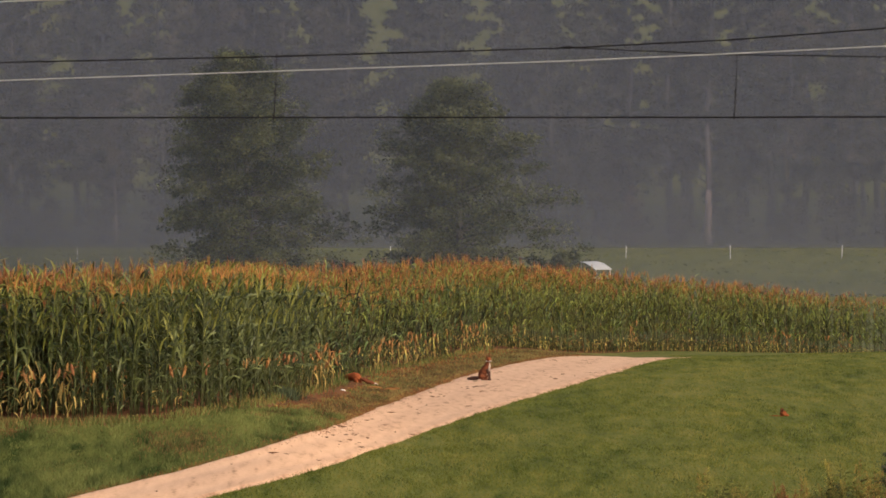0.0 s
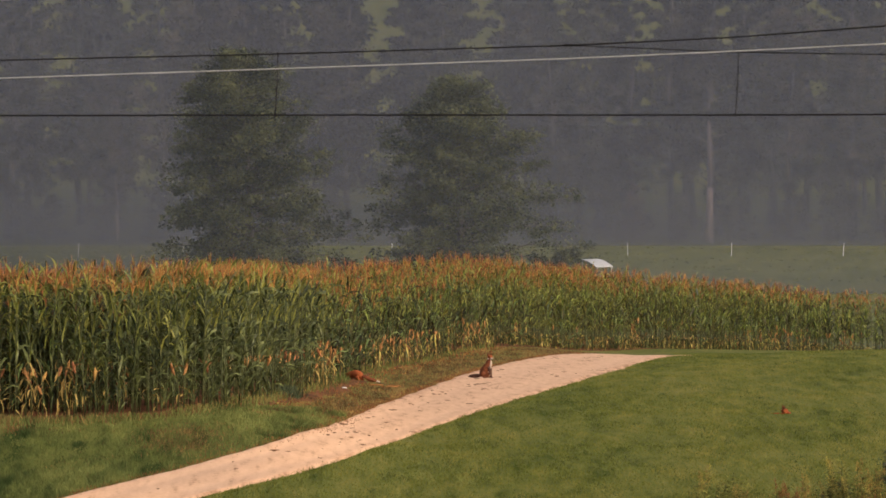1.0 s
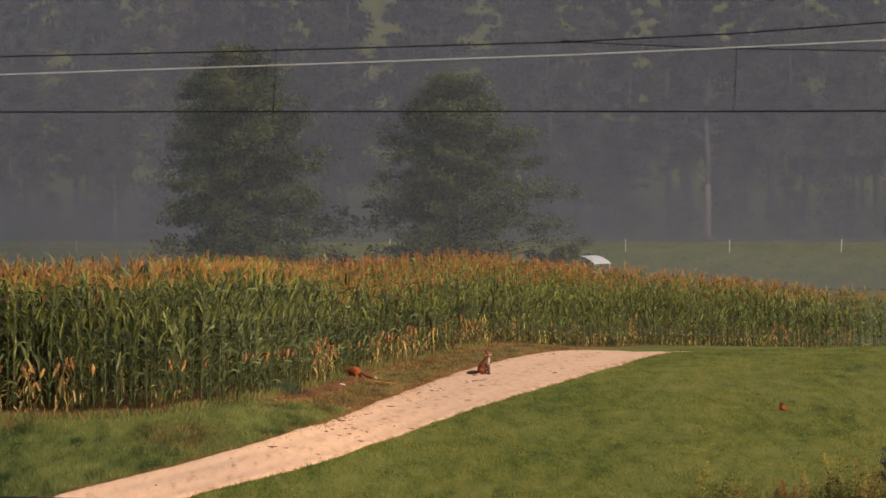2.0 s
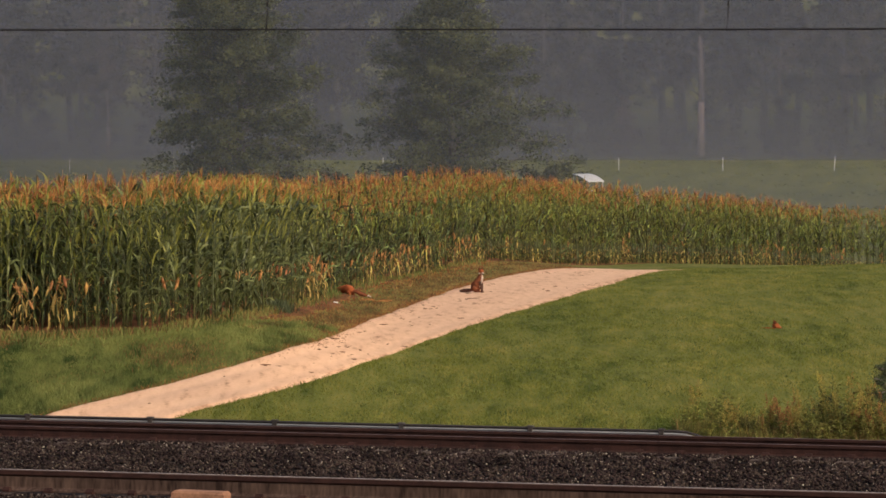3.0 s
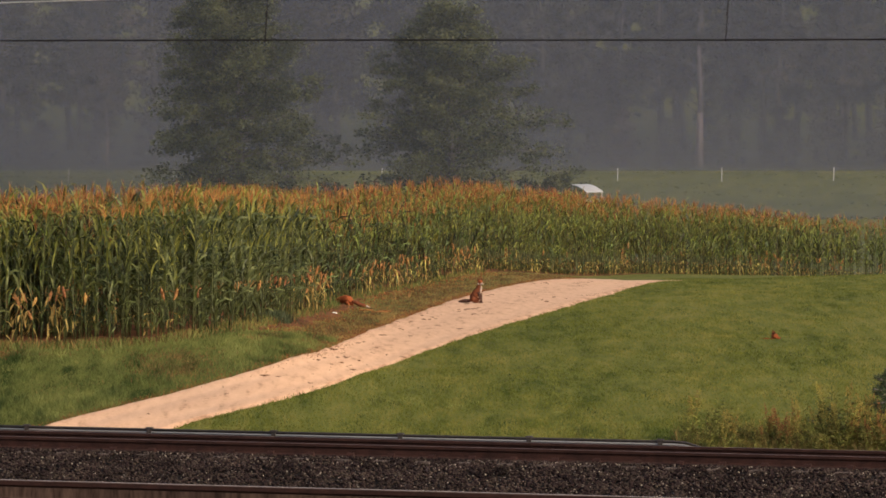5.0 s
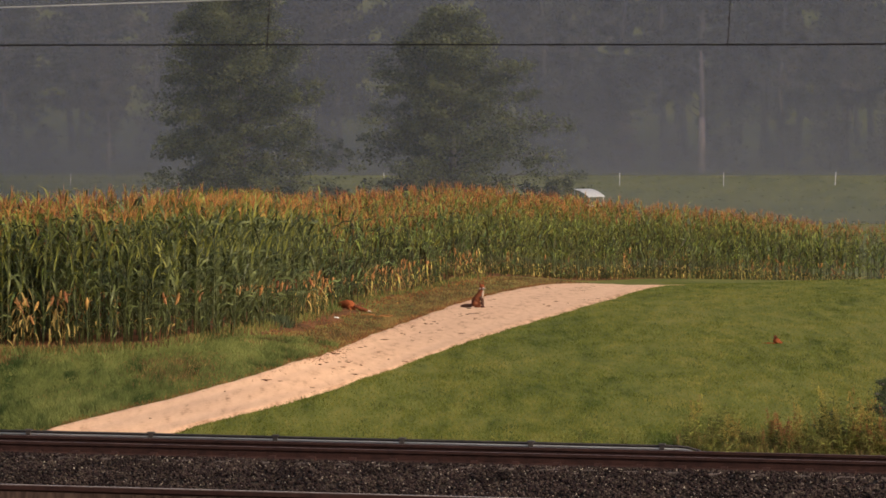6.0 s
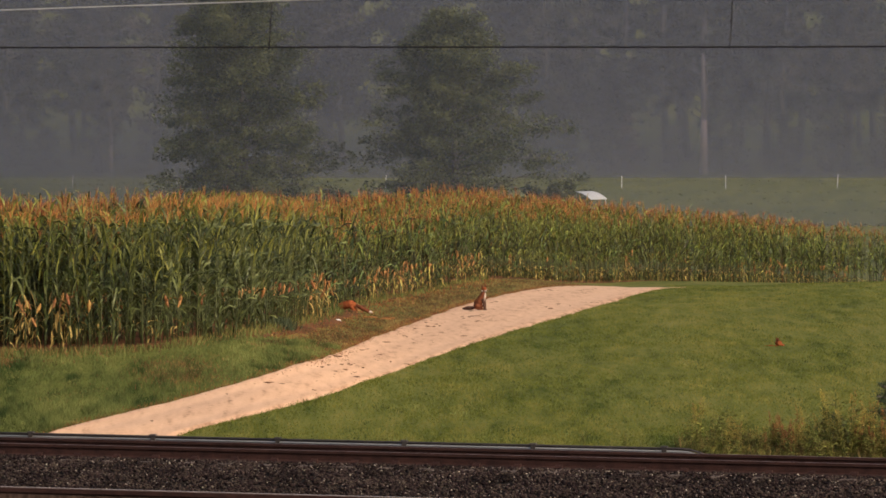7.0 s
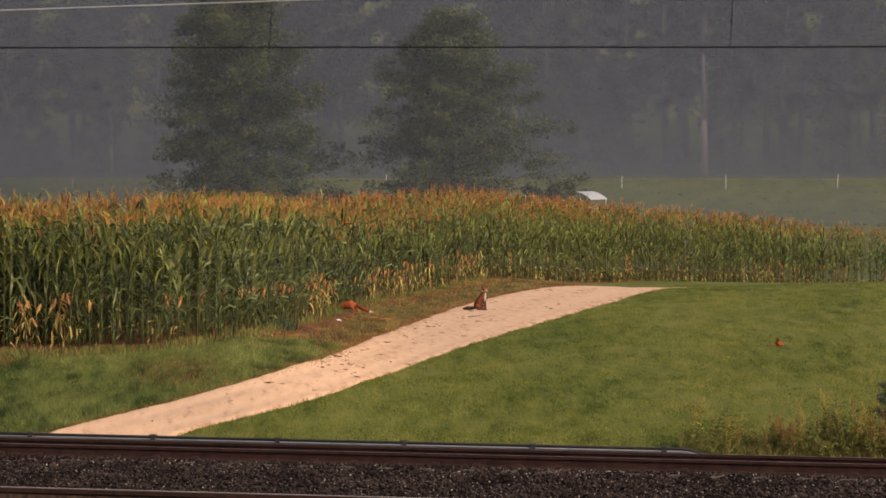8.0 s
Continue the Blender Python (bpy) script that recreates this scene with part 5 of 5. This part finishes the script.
# ---- weeds by the track ----
def panicle(points, radius, n, mt, seed):
    """A loose head of small seeds or florets round an axis."""
    rng = np.random.default_rng(seed)
    p = np.array([q[:] for q in points])
    t = rng.random(n)
    c = p[0] + (p[-1] - p[0]) * t[:, None]
    c += rng.normal(0, 0.55, (n, 3)) * (radius * (1.15 - t) + 0.004)[:, None] * np.array([1, 1, 0.6])
    u, w = rng.normal(0, 1, (n, 3)), rng.normal(0, 1, (n, 3))
    u *= (rng.uniform(0.008, 0.015, n) / np.linalg.norm(u, axis=1))[:, None]
    w *= (rng.uniform(0.004, 0.008, n) / np.linalg.norm(w, axis=1))[:, None]
    v = np.stack([c - u, c + w, c + u, c - w], 1).reshape(-1, 3)
    return big_mesh("seed_head", v, np.arange(4 * n).reshape(-1, 4), mt)


def weed_template(kind, seed):
    rng = random.Random(seed)
    h = {"leafy": 0.80, "dock": 0.66, "golden": 0.78}[kind] * rng.uniform(0.85, 1.15)
    label = {"leafy": "tall leafy green weed by the track", "dock": "dock plant with rusty seed heads by the track", "golden": "faded golden flowering weed by the track"}[kind]
    ob = tagged(new("weed"), label, "weed", group="weeds by the track")
    for k in range(4):
        a, sp = rng.uniform(0, 6.28), rng.uniform(0.04, 0.18)
        top = Vector((math.cos(a) * sp, math.sin(a) * sp, h * rng.uniform(0.6, 1.0)))
        part("stem", mesh_of("stem", *tube([(0, 0, -0.05), top * 0.5 + Vector((0, 0, 0.03)), top], [0.007, 0.005, 0.003], 4), M_WEED), ob)
        leaves = []
        for i in range(16):
            f = 0.10 + (0.88 if kind != "dock" else 0.62) * (i + rng.random()) / 16
            m = pose(*(top * f), rng.uniform(-25, 25), rng.uniform(-15, 25), rng.uniform(0, 360)) @ Matrix.Diagonal([1.15 - 0.6 * f] * 3 + [1])
            v, t = WEED_LEAVES[rng.randrange(4)]
            leaves.append(([m @ Vector(p) for p in v], t))
        part("foliage", mesh_of("foliage", *merge(leaves), M_WEED, smooth=True), ob)
        if kind != "leafy":
            me = panicle([top * 0.66, top * 1.08], 0.040 if kind == "dock" else 0.050, 110, M_WEED_BROWN if kind == "dock" else M_WEED_YELLOW, seed * 10 + k)
            part("seed_head", me, ob, "rusty seed head" if kind == "dock" else "faded golden flower head")
    return ob


WEED_LEAVES = [leaf_strip(0.09 + 0.02 * k, 0.028, 0.9 - 0.15 * k, 1.3, 0.5, rows=3, seed=300 + k) for k in range(4)]


def weed_patch(rng, n):
    x = 3.5 + 4.6 * rng.random(n) ** 0.8
    y = 71.2 + TRACK_SLOPE * x + 3.0 + 2.6 * rng.random(n)
    keep = np.sin(x * 3.1) * np.sin(y * 2.3 + x) > -0.45 + 0.5 * (x < 4.2)
    return x[keep], y[keep]


def build_weeds():
    rng = random.Random(33)
    blades("tall_grass", 26000, weed_patch, 0.06, 0.26, 0.012, M_WEED, "rank grass and low weeds by the track", 7)
    blades("dry_stems", 4000, weed_patch, 0.08, 0.36, 0.010, M_BLADE_DRY, "dry brown stems by the track", 8)
    order = ("leafy", "dock", "golden", "leafy", "dock", "golden")
    kinds = [weed_template(k, 80 + i) for i, k in enumerate(order)]
    first = set()
    # clumps: metres along x, spread, how many, usual size, kinds that grow there
    clumps = ((3.95, 0.20, 12, 0.80, (0, 3, 2)), (4.50, 0.22, 9, 0.45, (2, 5, 3)), (5.00, 0.22, 11, 0.78, (1, 4, 4, 0)), (5.40, 0.16, 10, 0.70, (0, 3)), (5.72, 0.22, 15, 1.08, (2, 3, 5, 0)),
              (6.20, 0.22, 13, 0.90, (1, 4, 0, 5)), (6.60, 0.25, 12, 0.98, (0, 3, 4, 2)), (7.2, 0.4, 12, 0.9, (0, 2, 4)), (5.3, 1.4, 18, 0.45, (0, 2, 3, 5)))
    for cx, sp, count, size, mix in clumps:
        for i in range(count):
            x = cx + rng.gauss(0, sp)
            y = 71.2 + TRACK_SLOPE * x + 3.1 + rng.uniform(0, 1.5)
            k = mix[rng.randrange(len(mix))]
            s = 1.18 * size * rng.uniform(0.65, 1.12)
            m = pose(x, y, gz(x, y) - 0.02, rng.uniform(-9, 9), rng.uniform(-9, 9), rng.uniform(0, 360))
            ob = kinds[k] if k not in first else copy_thing(kinds[k], m)
            first.add(k)
            ob.matrix_basis = m @ Matrix.Diagonal((s, s, s, 1))
    bush = tree_meshes(91, 1.0, 0.62, 0.014, 16000, M_BUSH, M_BARK, 0.45, 0, 0.04, 0.02)
    build_tree("bush", 7.02, 77.4, bush, "small dark green bush on the grassy bank")
    build_tree("bush", 5.85, 75.6, bush, "small dark green bush among the weeds", scale=0.50, turn=120)


build_weeds()


# ---- small things on the ground ----
def build_litter():
    def stick(x, y, length, r, turn, mt, label, name="maize_stalk_piece"):
        ob = tagged(new(name, mesh_of(name, *tube([(-length / 2, 0, r), (0, 0.02, r + 0.01), (length / 2, -0.01, r)], [r, r * 1.1, r * 0.8], 7), mt, smooth=True)), label, "stalk piece", group="broken stalks")
        ob.matrix_basis = pose(x, y, gz(x, y) + 0.02, 0, 0, turn)

    stick(-1.20, 110.6, 0.36, 0.016, -8, M_RED_STALK, "dry pale orange broken maize stalk on the soil")
    stick(-1.50, 110.9, 0.32, 0.018, 15, M_RED_STALK, "dry pale broken maize stalk on the soil")
    stick(-1.10, 111.2, 0.30, 0.020, -20, M_RED_STALK, "short dry maize stalk on the soil")
    stick(-3.3, 98.0, 0.5, 0.02, 12, M_STALK, "dull green broken stalk before the maize")
    v, f = box(-0.045, 0.045, -0.035, 0.035, 0.0, 0.03, 0.01)
    ob = tagged(new("litter", mesh_of("litter", v, f, M_SHEET)), "small white scrap of litter on the soil", "litter")
    ob.matrix_basis = pose(-2.12, 107.3, gz(-2.12, 107.3) + 0.01, 4, 6, 20)
    # dark clods and twigs on the gravel
    rng = random.Random(9)
    bits = []
    spots = [(0.75, 114.5, 12, 0.45), (0.1, 112.0, 9, 0.7), (-0.6, 103.0, 8, 0.9), (-1.2, 92.0, 9, 0.7), (1.2, 117.0, 8, 0.7), (-2.4, 83.0, 12, 0.6), (2.0, 122.0, 10, 1.0), (-4.2, 76.6, 10, 0.7)]
    for i in range(46):
        q = 76 + 70 * rng.random()
        xl, xr = (float(np.interp(q, [p[1] for p in w], [p[0] for p in w])) for w in (PATH_L, PATH_R))
        spots.append((xl + (xr - xl) * rng.choice((0.08, 0.12, 0.2, 0.45, 0.5, 0.9)), q, 4, 0.25))
    for cx, cy, n, sp in spots:
        for i in range(n):
            x, y = cx + rng.gauss(0, sp * 0.5), cy + rng.gauss(0, sp * 2.2)
            if not 0.03 < float(path_side(x, y)) < 0.95:
                continue
            r, z, a = rng.uniform(0.006, 0.025), gz(x, y) + 0.018, rng.uniform(0, 3.14)
            ln = r * rng.uniform(1.2, 4.5)
            d = Vector((math.cos(a) * ln, math.sin(a) * ln, 0))
            c = Vector((x, y, z + r * 0.5))
            v, f = tube([c - d, c - d * 0.3, c + d * 0.5, c + d], [r * 0.3, r, r * 0.8, r * 0.2], 6)
            bits.append(([Vector((p.x, p.y, z + (p.z - z) * 0.45)) for p in v], f))
    tagged(new("dirt_clods", mesh_of("dirt_clods", *merge(bits), M_SOIL)), "dark dirt clods and leaves scattered on the path", "dirt clods", kind="stuff")
    v, f = box(-0.36, 0.36, -0.15, 0.15, -0.12, 0.16, 0.03)
    ob = tagged(new("clay_block", mesh_of("clay_block", v, f, M_CLAY)), "reddish clay block lying beside the lower track", "clay block")
    ob.matrix_basis = track_matrix(65.6, -0.47) @ pose(-2.97, -0.75, -0.29, 1, 1, 2)


build_litter()


def motions():
    """The feeding fox pushes further into the maize and drops its tail toward the end."""
    x, y = -1.97, 113.9
    z = gz(x, y) - 0.05
    start, later = pose(x, y, z - 0.02, 0, 4, -42), pose(x, y - 0.02, z + 0.03, 0, -4, -24)
    walk(FEEDING_FOX, [(0.0, start), (2.0, pose(x + 0.01, y, z - 0.02, 0, 4, -40)), (4.0, start), (6.3, start), (6.6, pose(x - 0.01, y, z - 0.01, 0, 1, -35)), (7.0, later), (7.5, later), (8.0, pose(x, y - 0.02, z + 0.03, 0, -5, -23))])
    up, down = pose(0.12, 0, 0.190, 0, -6, 34), pose(0.12, 0, 0.195, 0, 6, 14)
    walk(FOX_TAIL, [(0.0, up), (4.0, up), (6.3, up), (7.0, down), (8.0, down)])


motions()
